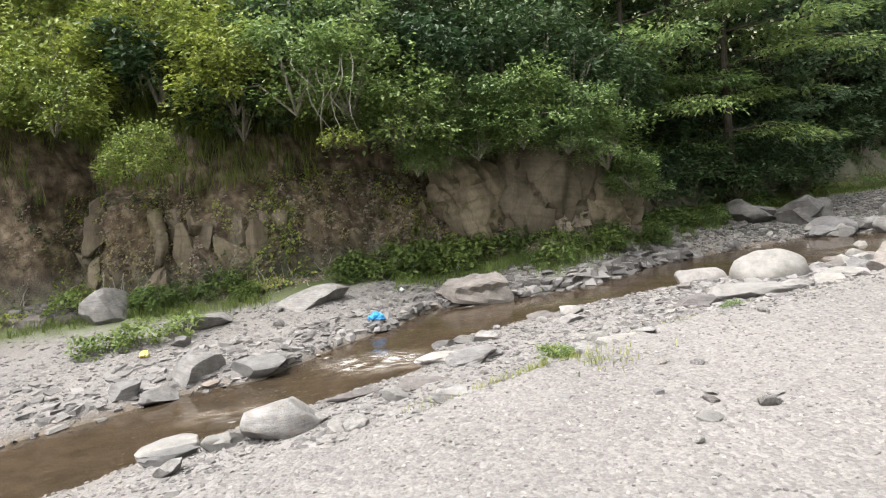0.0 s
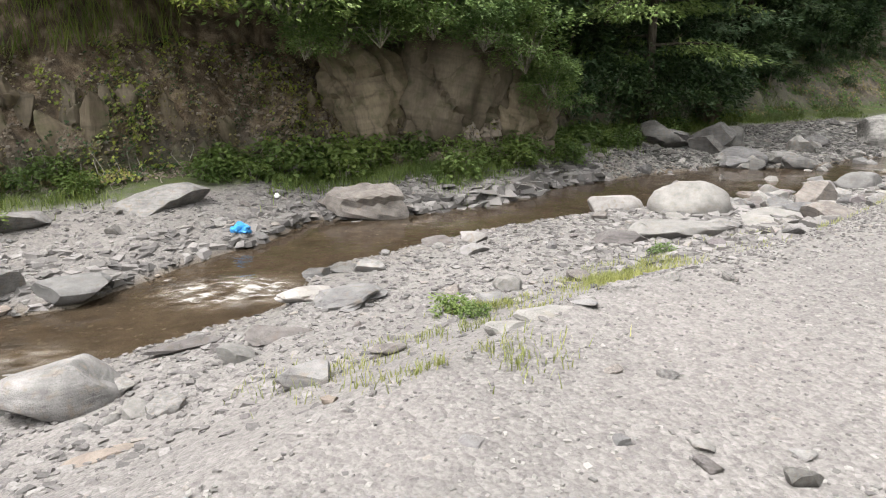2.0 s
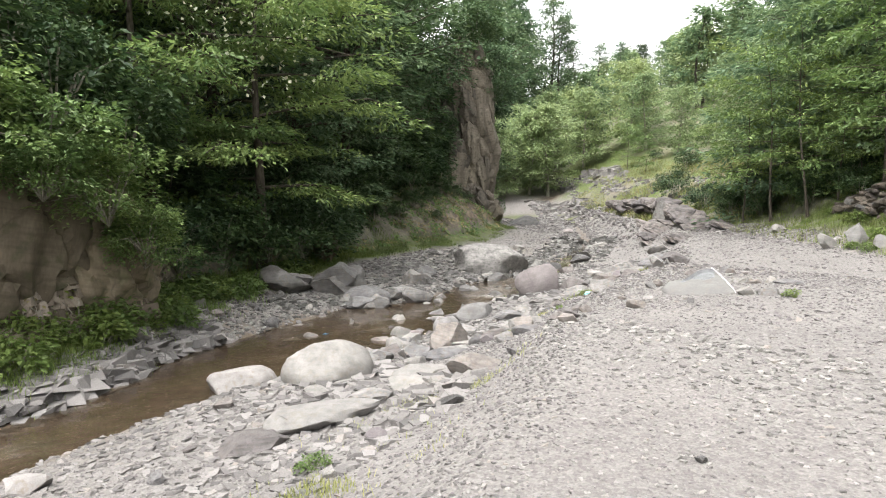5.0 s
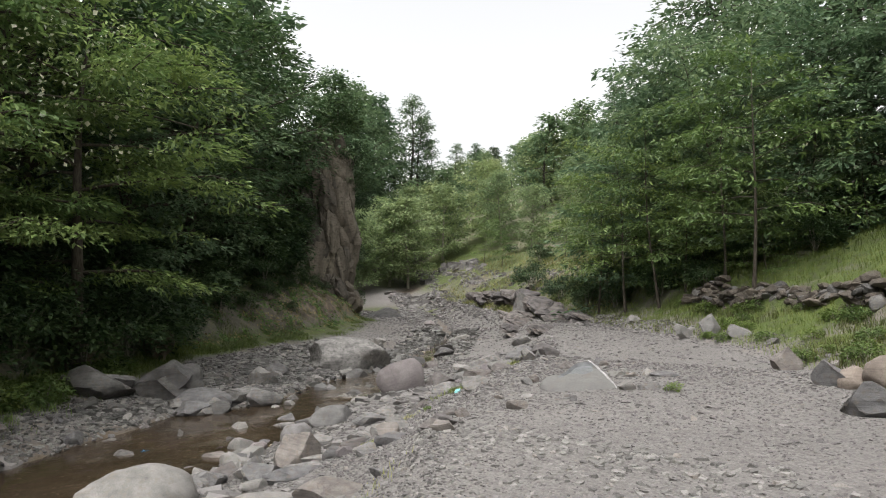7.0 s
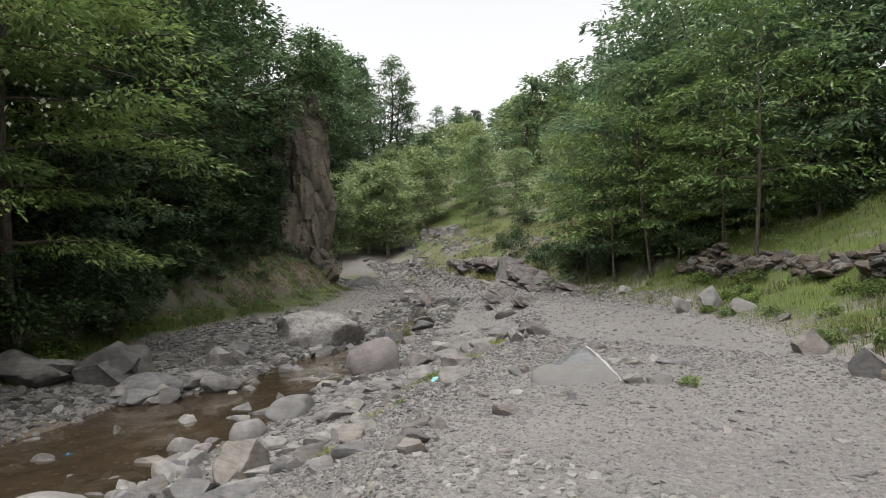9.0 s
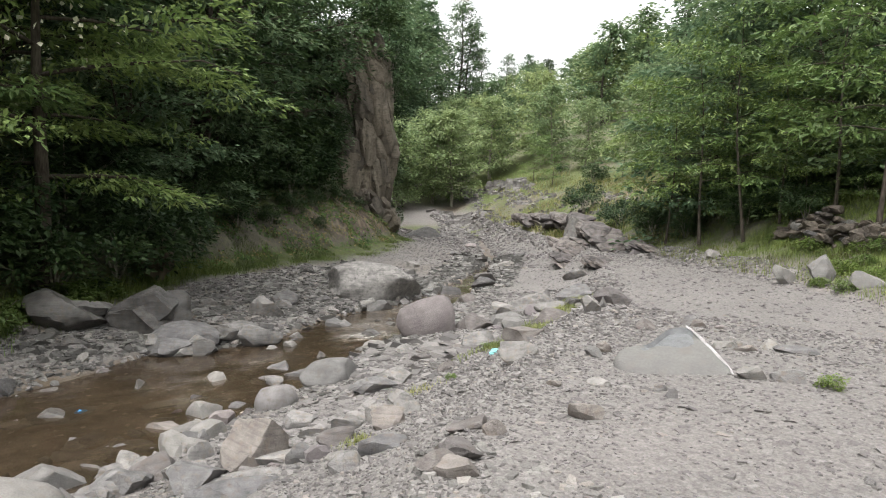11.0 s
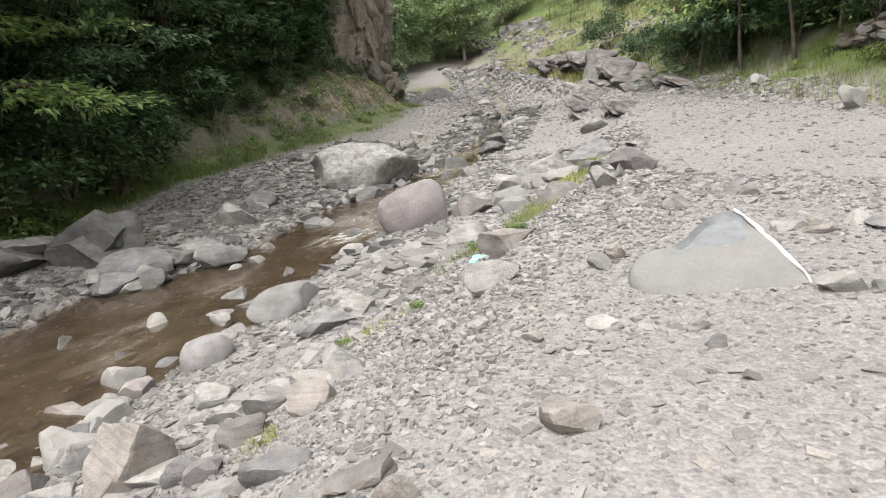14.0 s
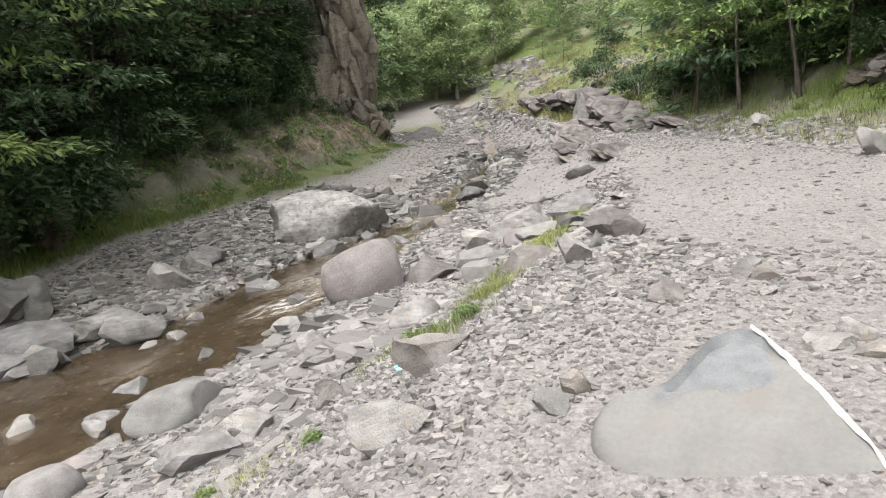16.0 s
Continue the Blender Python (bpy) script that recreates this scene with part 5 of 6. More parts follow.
put(SAPLING, 22.9, 10.85, 1.12, 0, first=True)
for x, y, s, a in ((25.4, 13.6, 0.7, 100), (25.8, 14.9, 1.0, 220), (24.6, 12.2, 0.9, 330), (27.4, 18.0, 0.85, 45), (26.6, 16.4, 1.0, 150)):
    put(SAPLING, x, y, s, a)
# trees where the valley bends, their leaves paled for haze
put(FRESH, 50.5, 58.5, 1.0, 0, first=True)
rr = np.random.default_rng(5)
for x, y, s, a in ((44, 55.5, 0.9, 40), (47, 58, 0.9, 90), (55, 57.5, 1.1, 150), (49, 57, 1.0, 300), (42, 58, 0.9, 190), (56, 56, 1.2, 20), (45, 60, 1.1, 130), (58, 62, 1.1, 10), (64, 57, 1.1, 200), (66, 65, 1.2, 44), (54, 66, 1.2, 99), (66, 50, 1.0, 12), (70, 55, 1.2, 87)):
    put(FRESH, x, y, s, a)
for x, y, s, a in ((27.0, 15.2, 0.6, 20), (28.6, 17.2, 0.6, 70), (30.4, 19.4, 0.7, 110), (25.6, 13.0, 0.55, 160), (24.6, 10.8, 0.5, 210), (27.5, 11.4, 0.7, 260), (30.2, 13.4, 0.8, 130), (26.4, 8.2, 0.6, 190)):
    put(SAPLING, x, y, s, a, dz=-0.9)
# far wooded slopes
put(CONIFER, 62, 70, 1.0, 0, first=True)
put(FAR_GREEN, 72, 66, 1.0, 0, first=True)
put(FAR_BLUE, 66, 74, 1.0, 0, first=True)
# those with negative y are added, unseen, to close the valley and shape its light
for x, y, s, a in ((14, 36, 1.2, 10), (7, 32, 1.1, 220), (19, 41, 1.2, 30), (2, 33, 1.0, 300), (-3, 28, 1.0, 15), (29, 45, 1.0, 210), (-8, 24, 0.9, 70), (-13, 21, 1.0, 130), (-17, 17, 1, 50), (-20, 10, 1, 150), (37, -4, 1.2, 33), (15, -10, 1.1, 80), (4, -14, 1.1, 150), (-6, -16, 1.1, 10), (24, 46, 1.1, 77), (32, 52, 1.0, 140), (10, 42, 1.1, 240)):
    put(FAR_BLUE, x, y, s, a)
for i in range(95):
    s_ = rr.uniform(84, 185)
    o = rr.uniform(-0.6, 0.6) * (20 + s_ * 0.5)
    x, y = 0.735 * s_ + 0.68 * o + 3, 0.68 * s_ - 0.735 * o
    kind_ = (FAR_GREEN, FAR_BLUE, FAR_BLUE, CONIFER, FAR_GREEN)[int(rr.integers(0, 5))]
    put(kind_, x, y, rr.uniform(0.75, 1.2), rr.uniform(0, 360))
for i in range(14):
    put(CONIFER, 38 + 2.2 * i + rr.uniform(-2, 2), 64 + 2.4 * i + rr.uniform(-3, 3), rr.uniform(0.6, 0.95), rr.uniform(0, 360))

for i, (x, y, s, a) in enumerate(((61.3, 72.7, 1.1, 20), (66.5, 75.7, 1.05, 80), (71.1, 78.3, 1.05, 200), (73.4, 77.6, 0.9, 310), (58.0, 68.0, 0.9, 33), (64.0, 77.0, 1.0, 133))):
    put(FAR_TALL, x, y, s, a, first=not i)
for i, (x, y, s, a) in enumerate(((78.0, 79.1, 1.0, 10), (80.9, 78.6, 1.05, 130), (82.3, 77.7, 0.92, 250), (85.0, 76.8, 0.68, 60), (90.5, 77.0, 0.6, 160), (97.0, 76.5, 0.55, 290))):
    put(FAR_PINE, x, y, s, a, first=not i)
# shrubs on and over the cliff
put(BUSH, -6.6, 13.9, 0.62, 0, z=2.3, first=True)
for x, y, z, s, a in ((-8.4, 14.0, 3.4, 0.75, 70), (-5.6, 15.4, 4.0, 0.5, 150), (-10.2, 14.0, 3.5, 0.9, 20), (-4.9, 15.4, 3.7, 1.0, 260), (-9.4, 15.4, 4.0, 1.2, 40), (-5.9, 16.2, 4.3, 1.1, 130), (-11.5, 13.5, 3.0, 1.2, 200), (-8.0, 17.0, 5.2, 1.2, 10), (-5.2, 18.5, 5.6, 1.2, 310), (-10.5, 17.5, 5.6, 1.3, 170)):
    put(BUSH, x, y, s, a, z=z)
put(GREEN_BUSH, -3.4, 15.0, 1.05, 0, z=3.6, first=True)
for x, y, z, s, a in ((-2.3, 15.7, 3.5, 1.0, 90), (-1.2, 16.4, 2.6, 1.05, 200), (-0.2, 16.7, 2.2, 0.8, 45), (0.7, 16.9, 2.6, 0.95, 310), (1.8, 17.0, 2.7, 0.95, 120), (2.9, 17.2, 2.4, 0.9, 20), (3.9, 17.6, 1.9, 0.8, 80), (4.6, 18.2, 1.0, 0.6, 160), (-2.6, 16.9, 4.7, 1.0, 30), (0.6, 16.5, 2.3, 0.55, 15), (1.7, 16.6, 2.5, 0.6, 105), (2.8, 16.8, 2.3, 0.55, 195), (-0.9, 16.1, 2.0, 0.5, 285), (4.5, 17.6, 1.3, 0.5, 33)):
    put(GREEN_BUSH, x, y, s, a, z=z)
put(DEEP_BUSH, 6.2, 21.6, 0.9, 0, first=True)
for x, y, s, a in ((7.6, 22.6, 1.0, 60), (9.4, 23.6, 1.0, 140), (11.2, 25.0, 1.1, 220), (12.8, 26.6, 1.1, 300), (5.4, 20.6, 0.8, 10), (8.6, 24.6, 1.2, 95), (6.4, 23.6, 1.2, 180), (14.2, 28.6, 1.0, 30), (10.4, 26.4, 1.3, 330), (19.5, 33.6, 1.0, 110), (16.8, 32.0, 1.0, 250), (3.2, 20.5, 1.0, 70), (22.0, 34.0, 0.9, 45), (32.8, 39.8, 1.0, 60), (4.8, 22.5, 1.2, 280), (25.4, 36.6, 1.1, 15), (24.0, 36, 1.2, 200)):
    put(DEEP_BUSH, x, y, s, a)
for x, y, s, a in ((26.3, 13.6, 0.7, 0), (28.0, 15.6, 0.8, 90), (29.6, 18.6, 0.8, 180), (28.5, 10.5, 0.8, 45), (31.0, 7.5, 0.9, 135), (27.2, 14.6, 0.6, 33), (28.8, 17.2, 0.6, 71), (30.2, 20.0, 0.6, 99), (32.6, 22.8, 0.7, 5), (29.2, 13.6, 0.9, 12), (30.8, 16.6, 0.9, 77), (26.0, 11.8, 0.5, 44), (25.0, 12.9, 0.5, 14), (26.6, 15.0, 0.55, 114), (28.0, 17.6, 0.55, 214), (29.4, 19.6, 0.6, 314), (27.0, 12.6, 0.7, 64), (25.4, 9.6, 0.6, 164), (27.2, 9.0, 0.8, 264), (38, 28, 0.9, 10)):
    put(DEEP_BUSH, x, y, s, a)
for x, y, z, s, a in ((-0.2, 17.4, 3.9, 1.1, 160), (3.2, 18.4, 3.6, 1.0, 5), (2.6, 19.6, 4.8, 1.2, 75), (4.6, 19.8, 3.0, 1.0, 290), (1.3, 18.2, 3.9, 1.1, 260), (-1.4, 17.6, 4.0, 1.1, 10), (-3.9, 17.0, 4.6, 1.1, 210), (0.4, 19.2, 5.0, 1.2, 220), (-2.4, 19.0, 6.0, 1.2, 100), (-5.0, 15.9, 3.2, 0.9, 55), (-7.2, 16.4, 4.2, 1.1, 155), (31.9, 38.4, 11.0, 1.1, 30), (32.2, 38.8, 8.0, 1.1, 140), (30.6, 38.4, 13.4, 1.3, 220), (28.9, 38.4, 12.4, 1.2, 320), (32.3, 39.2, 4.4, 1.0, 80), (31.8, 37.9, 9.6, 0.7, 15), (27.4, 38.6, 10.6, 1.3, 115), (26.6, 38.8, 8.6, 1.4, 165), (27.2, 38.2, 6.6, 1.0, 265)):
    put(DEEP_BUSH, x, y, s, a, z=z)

# row of shade-coloured shrubs to fill the dark hollow under the trees
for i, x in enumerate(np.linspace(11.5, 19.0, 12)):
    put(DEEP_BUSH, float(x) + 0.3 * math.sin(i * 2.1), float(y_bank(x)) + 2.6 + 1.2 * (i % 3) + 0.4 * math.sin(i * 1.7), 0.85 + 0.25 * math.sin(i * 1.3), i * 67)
# shrubs and young trees on the spur upstream
rs_ = np.random.default_rng(91)
for i in range(15):
    x = rs_.uniform(42, 64)
    y = float(y_right(x)) - 9.0 - rs_.uniform(0, 1) * 12
    k = i % 3
    if k == 0:
        put(FRESH, x, y - 2, rs_.uniform(0.55, 0.95), rs_.uniform(0, 360))
    elif k == 1:
        put(SAPLING, x, y, rs_.uniform(0.5, 0.9), rs_.uniform(0, 360), dz=-0.6)
    else:
        put(DEEP_BUSH, x, y, rs_.uniform(0.5, 0.9), rs_.uniform(0, 360))
for x, y, s, a in ((20.2, 34.4, 1.2, 20), (22.2, 35.0, 1.2, 80), (24.2, 36.4, 1.2, 140), (21.0, 35.6, 1.5, 200), (25.8, 37.6, 1.3, 260), (23.2, 37.0, 1.6, 300)):
    put(DEEP_BUSH, x, y, s, a)

for x, o, s, a in ((17.5, 1.6, 0.5, 10), (19.6, 1.9, 0.45, 70), (21.4, 2.6, 0.5, 130), (23.2, 2.8, 0.42, 190), (25.0, 3.2, 0.5, 250), (26.6, 3.0, 0.4, 310), (22.4, 1.5, 0.3, 40), (27.8, 2.4, 0.35, 95), (18.6, 3.0, 0.6, 155)):
    put(DEEP_BUSH, x, float(y_bank(x)) + o, s, a)

# weeds at the foot of the far bank and among the stones
put(WEED, -0.9, 15.9, 1.2, 0, first=True)
rr = np.random.default_rng(9)
for i in range(80):
    x = rr.uniform(-2.2, 9.5) if i % 6 else rr.uniform(-8.5, -2)
    y = float(y_bank(x)) + rr.normal() * 0.4 - 0.1
    if flat_noise(np.array([x]), np.array([y]), 0.8, 2, 21)[0] > -0.15:
        put(WEED, x, y, rr.uniform(0.5, 1.5), rr.uniform(0, 360))
for x, y, s in ((-1.4, 16.2, 1.9), (-0.6, 16.4, 2.0), (0.2, 16.5, 1.8), (-0.2, 16.0, 1.5), (1.3, 7.95, 0.5), (1.5, 7.6, 0.35), (13.4, 13.9, 0.4), (12.9, 14.1, 0.35), (11.2, 13.3, 0.22), (10.5, 13.6, 0.22), (11.97, 9.15, 0.34), (4.0, 9.6, 0.4), (-5.6, 11.4, 1.1), (-5.0, 11.9, 1.0), (-6.3, 11.0, 0.9), (9.6, 23.2, 1.4), (10.3, 23.6, 1.3)):
    put(WEED, x, y, s, rr.uniform(0, 360))


# ---- grass ----
def grass_field(name, label, pts, high, mat, seed):
    r = np.random.default_rng(seed)
    pts = np.asarray(pts)
    z = terrain(pts[:, 0], pts[:, 1])[0]
    n = len(pts)
    at = np.column_stack([pts, z - 0.01])
    th = r.uniform(0, 6.2832, n)
    tip = at + np.stack([np.cos(th) * high * 0.45, np.sin(th) * high * 0.45, np.full(n, high)], 1) * r.uniform(0.5, 1.3, n)[:, None]
    side = np.stack([-np.sin(th), np.cos(th), np.zeros(n)], 1) * (0.0022 + 0.018 * high)
    mid_ = at * 0.45 + tip * 0.55 + np.array([0, 0, 0.12 * high])
    v = np.stack([at - side, at + side, mid_ + side * 0.7, mid_ - side * 0.7, tip], 1).reshape(-1, 3)
    q = np.arange(n)[:, None] * 5
    f = np.concatenate([q + np.array([0, 1, 2]), q + np.array([0, 2, 3]), q + np.array([3, 2, 4])])
    return tagged(new(name, mesh_of(name, v, f, mat, False)), label, "grass", kind="stuff")


rg = np.random.default_rng(31)
cand = np.column_stack([rg.uniform(10, 34, 110000), rg.uniform(2, 27, 110000)])
cand = cand[cand[:, 1] < y_right(cand[:, 0]) - 0.15 - rg.exponential(0.25, len(cand))]
cand = cand[flat_noise(cand[:, 0], cand[:, 1], 0.7, 3, 8) > -0.35][:52000]
grass_field("grass", "short green grass on the near bank", cand, 0.16, LEAF["grass"], 1)
cand = np.column_stack([rg.uniform(-9, 16, 16000), rg.uniform(0, 1, 16000)])
cand[:, 1] = y_bank(cand[:, 0]) - 0.1 + rg.normal(size=len(cand)) * 0.45
cand = cand[(cand[:, 0] > -1.5) | (flat_noise(cand[:, 0], cand[:, 1], 0.9, 2, 57) > 0.15)]
grass_field("grass", "green grass at the foot of the far bank", cand, 0.2, LEAF["grass"], 2)
cand = np.column_stack([rg.uniform(-1.5, 8, 15000), rg.uniform(0, 1, 15000)])
cand[:, 1] = y_bank(cand[:, 0]) - 0.5 + rg.normal(size=len(cand)) * 0.5
cand = cand[flat_noise(cand[:, 0], cand[:, 1], 0.9, 3, 58) > -0.2]
grass_field("grass", "bright low herbs below the rock face", cand, 0.2, LEAF["herb"], 7)
cand = np.column_stack([rg.uniform(12, 31.5, 34000), rg.uniform(0, 1, 34000)])
cand[:, 1] = y_bank(cand[:, 0]) - 0.9 + rg.uniform(0, 1, len(cand)) ** 1.3 * 4.2 + rg.normal(size=len(cand)) * 0.35
cand = cand[flat_noise(cand[:, 0], cand[:, 1], 0.8, 3, 27) > -0.02]
grass_field("grass", "grass strip below the rock buttress", cand, 0.16, LEAF["grass"], 3)
cand = np.column_stack([rg.uniform(28, 64, 60000), rg.uniform(0, 1, 60000)])
cand[:, 1] = y_right(cand[:, 0]) - 14 * cand[:, 1] ** 1.4
cand = cand[flat_noise(cand[:, 0], cand[:, 1], 0.3, 3, 41) > -0.12]
grass_field("grass", "green and yellow grass on the spur upstream", cand[:11000], 0.42, LEAF["tuft"], 4)
grass_field("dry_grass", "dry straw-coloured grass on the spur upstream", cand[-5000:], 0.4, LEAF["dry"], 6)
tuft = np.concatenate([np.column_stack([rg.normal(cx, sx, k), rg.normal(cy, sy, k)]) for cx, cy, sx, sy, k in ((1.05, 5.55, 0.3, 0.14, 700), (0.35, 6.6, 0.3, 0.2, 400), (3.9, 9.1, 0.5, 0.25, 2000), (2.9, 8.4, 0.35, 0.25, 2250), (1.7, 8.0, 0.18, 0.18, 750), (5.9, 10.4, 0.5, 0.25, 2250), (12.9, 13.9, 0.45, 0.2, 700), (10.7, 13.5, 0.2, 0.15, 240), (9.2, 12.6, 0.15, 0.1, 300), (1.3, 7.2, 0.4, 0.2, 650), (-2.9, 7.2, 0.12, 0.1, 375), (14.95, 14.66, 0.22, 0.14, 900), (15.82, 14.99, 0.22, 0.14, 900), (16.56, 15.20, 0.22, 0.14, 900), (17.60, 15.69, 0.22, 0.14, 900), (14.23, 14.29, 0.22, 0.14, 900), (12.84, 14.00, 0.15, 0.1, 300))])
tuft = tuft[(flat_noise(tuft[:, 0], tuft[:, 1], 1.9, 3, 52) > np.where(tuft[:, 0] > 13.6, -0.35, -0.14))]
grass_field("grass", "yellow-green grass tufts among the stones", tuft[tuft[:, 0] < 12], 0.075, LEAF["tuft"], 5)
grass_field("grass", "bright grass between the stones by the road", tuft[tuft[:, 0] >= 12], 0.13, LEAF["tuft"], 8)
cand = np.column_stack([rg.uniform(-13, -3.5, 9000), rg.uniform(0, 1, 9000)])
cand[:, 1] = y_bank(cand[:, 0]) + 1.9 + 3.4 * cand[:, 1]
cand = cand[flat_noise(cand[:, 0], cand[:, 1], 0.7, 3, 61) > -0.2]
grass_field("grass", "long green grass on top of the earth bank", cand, 0.5, LEAF["grass"], 9)
cand = np.column_stack([rg.uniform(10.5, 27, 14000), rg.uniform(0, 1, 14000)])
cand[:, 1] = y_right(cand[:, 0]) - 0.2 - 3.6 * cand[:, 1]
cand = cand[flat_noise(cand[:, 0], cand[:, 1], 0.8, 3, 63) > 0.1]
grass_field("grass", "rough weedy grass on the verge", cand, 0.18, LEAF["verge"], 10)
rv = np.random.default_rng(92)
for i in range(24):
    x = rv.uniform(11.5, 25)
    put(WEED, x, float(y_right(x)) - 0.3 - 3.0 * rv.uniform(), rv.uniform(0.4, 0.9), rv.uniform(0, 360))


# ---- creepers and fallen leaves on the earth bank ----
def cliff_leaves(name, label, count, x0, x1, leaf, mat, seed, cut, deep=2.0):
    r = np.random.default_rng(seed)
    x = r.uniform(x0, x1, count)
    y = y_bank(x) + r.uniform(0.35, deep, count)
    keep = flat_noise(x * 1.0, y * 1.6, 1.3, 3, seed) > cut
    x, y = x[keep], y[keep]
    at = on_ground(x, y) + np.column_stack([r.normal(size=len(x)) * 0.05, -0.04 - np.abs(r.normal(size=len(x))) * 0.10, np.full(len(x), 0.03)])
    v, f = leaves(r, at, np.column_stack([r.normal(size=len(x)) * 0.6, np.full(len(x), -0.6), np.full(len(x), -0.5)]), leaf[0], leaf[1])
    return tagged(new(name, mesh_of(name, v, f, mat, False)), label, "creeper", kind="stuff")


cliff_leaves("creeper", "green creeper leaves on the earth bank", 9000, -9.5, 4.5, (0.10, 0.06), LEAF["yellow"], 61, 0.05)
cliff_leaves("creeper", "small dark leaves on the earth bank", 9000, -9.5, 4.5, (0.08, 0.05), LEAF["deep"], 62, 0.0)
cliff_leaves("creeper", "dark creeper and twigs on the slope by the buttress", 9000, 13, 30, (0.15, 0.08), LEAF["mid"], 66, 0.02, 4.0)
cliff_leaves("dry_leaves", "dry brown leaves on the slope by the buttress", 5000, 15, 31, (0.12, 0.06), LEAF["dry"], 67, 0.0, 4.0)
cliff_leaves("dry_leaves", "dry brown leaves caught on the bank", 12000, -9.5, 3, (0.08, 0.05), LEAF["dry"], 63, 0.0)




def hanging_branch():
    """Bare pale stems trailing from the shrubs with one leafy spray."""
    r = np.random.default_rng(64)
    thing = tagged(new("hanging_branch"), "pale bare stems trailing down the bank with a leafy spray", "branch")
    for i in range(8):
        a = Vector((-2.5 + r.normal() * 0.55, 14.75, 4.7))
        b = Vector((-2.45 + r.normal() * 0.5, 14.35, 2.7 + r.uniform(0, 1.0)))
        pts = [a.lerp(b, t) + Vector((0.14 * math.sin(5 * t + i), -0.35 * math.sin(3.1 * t), 0)) for t in np.linspace(0, 1, 8)]
        v, f = tube(pts, [0.018 - 0.012 * t for t in np.linspace(0, 1, 8)], 5)
        under("stem", mesh_of("stem", v, f, PALE_BARK), thing)
    p, x_ = spray(r, (-2.3, 14.2, 3.0), (0.2, -0.8, 0), 0.5, 260, 0.16, 0.4)
    v, f = leaves(r, p, x_, 0.1, 0.05)
    under("foliage", mesh_of("foliage", v, f, LEAF["yellow"], False), thing)


hanging_branch()


def blossoms():
    r = np.random.default_rng(65)
    at = np.concatenate([r.normal(size=(n, 3)) * np.array([0.8, 0.5, 1.0]) + np.array(c) for c, n in (((7.6, 21.6, 7.6), 150), ((8.9, 22.0, 6.6), 110), ((10.6, 23.2, 8.6), 60))])
    v, f = leaves(r, at, r.normal(size=at.shape), 0.13, 0.11)
    return tagged(new("blossom", mesh_of("blossom", v, f, LEAF["flower"], False)), "white blossoms scattered over the dark tree", "flowers", kind="stuff")


blossoms()


# ---- dry stalks and roots hanging on the cliff ----
def build_roots():
    r = np.random.default_rng(44)
    pieces = []
    for i in range(480):
        x = r.uniform(-9.5, 4.2)
        y = float(y_bank(x)) + r.uniform(0.2, 1.0)
        x, y, z = on_ground(np.array([x]), np.array([y]))[0]
        ln = r.uniform(0.3, 1.0)
        p = [Vector((x, y, z)), Vector((x + r.normal() * 0.1, y - 0.18, z - 0.1 * ln)), Vector((x + r.normal() * 0.14, y - 0.26 - 0.1 * ln, z - 0.6 * ln)), Vector((x + r.normal() * 0.18, y - 0.3 - 0.15 * ln, z - ln))]
        pieces.append(tube(p, [0.012, 0.011, 0.008, 0.004], 4))
    v, f = joined(pieces)
    return tagged(new("hanging_roots", mesh_of("hanging_roots", v, f, PALE_BARK)), "dry brown roots and stalks hanging on the earth bank", "roots", kind="stuff")


build_roots()


# ---- loose gravel ----
def shards(name, label, pts, lo, hi, seed, flat=0.38, mat=None):
    """Angular flat pieces of shale strewn on the ground."""
    r = np.random.default_rng(seed)
    n = len(pts)
    size = lo + (hi - lo) * r.uniform(0, 1, n) ** 4
    spot = on_ground(pts[:, 0], pts[:, 1])
    pts, z = spot[:, :2], spot[:, 2]
    box = np.array([(a, b, c) for c in (-1, 1) for b in (-1, 1) for a in (-1, 1)], float) * 0.5
    v = box[None] * (1 + 0.0 * size[:, None, None]) + r.uniform(-0.21, 0.21, (n, 8, 3))
    v[:, 4:, :2] *= r.uniform(0.55, 0.95, (n, 1, 1))
    v *= np.stack([size * r.uniform(0.8, 1.4, n), size * r.uniform(0.6, 1.0, n), size * flat * r.uniform(0.6, 1.4, n)], 1)[:, None, :]
    tilt = r.normal(size=(n, 2)) * 0.15
    v[:, :, 2] += v[:, :, 0] * tilt[:, :1] + v[:, :, 1] * tilt[:, 1:]
    th = r.uniform(0, 6.2832, n)
    c, s = np.cos(th)[:, None], np.sin(th)[:, None]
    x, y = v[:, :, 0] * c - v[:, :, 1] * s, v[:, :, 0] * s + v[:, :, 1] * c
    v = np.stack([x + pts[:, :1], y + pts[:, 1:], v[:, :, 2] + z[:, None]], 2).reshape(-1, 3)
    quad = np.array([(4, 5, 7, 6), (0, 1, 5, 4), (1, 3, 7, 5), (3, 2, 6, 7), (2, 0, 4, 6)])
    f = (np.arange(n)[:, None, None] * 8 + quad[None]).reshape(-1, 4)
    return tagged(new(name, mesh_of(name, v, f, mat or GRAVEL, False)), label, "gravel", kind="stuff")


def strew(n, x0, x1, low, high, seed, power=1.0):
    r = np.random.default_rng(seed)
    x = x0 + (x1 - x0) * r.uniform(0, 1, n) ** power
    t = r.uniform(0, 1, n)
    return np.column_stack([x, low(x) * (1 - t) + high(x) * t])


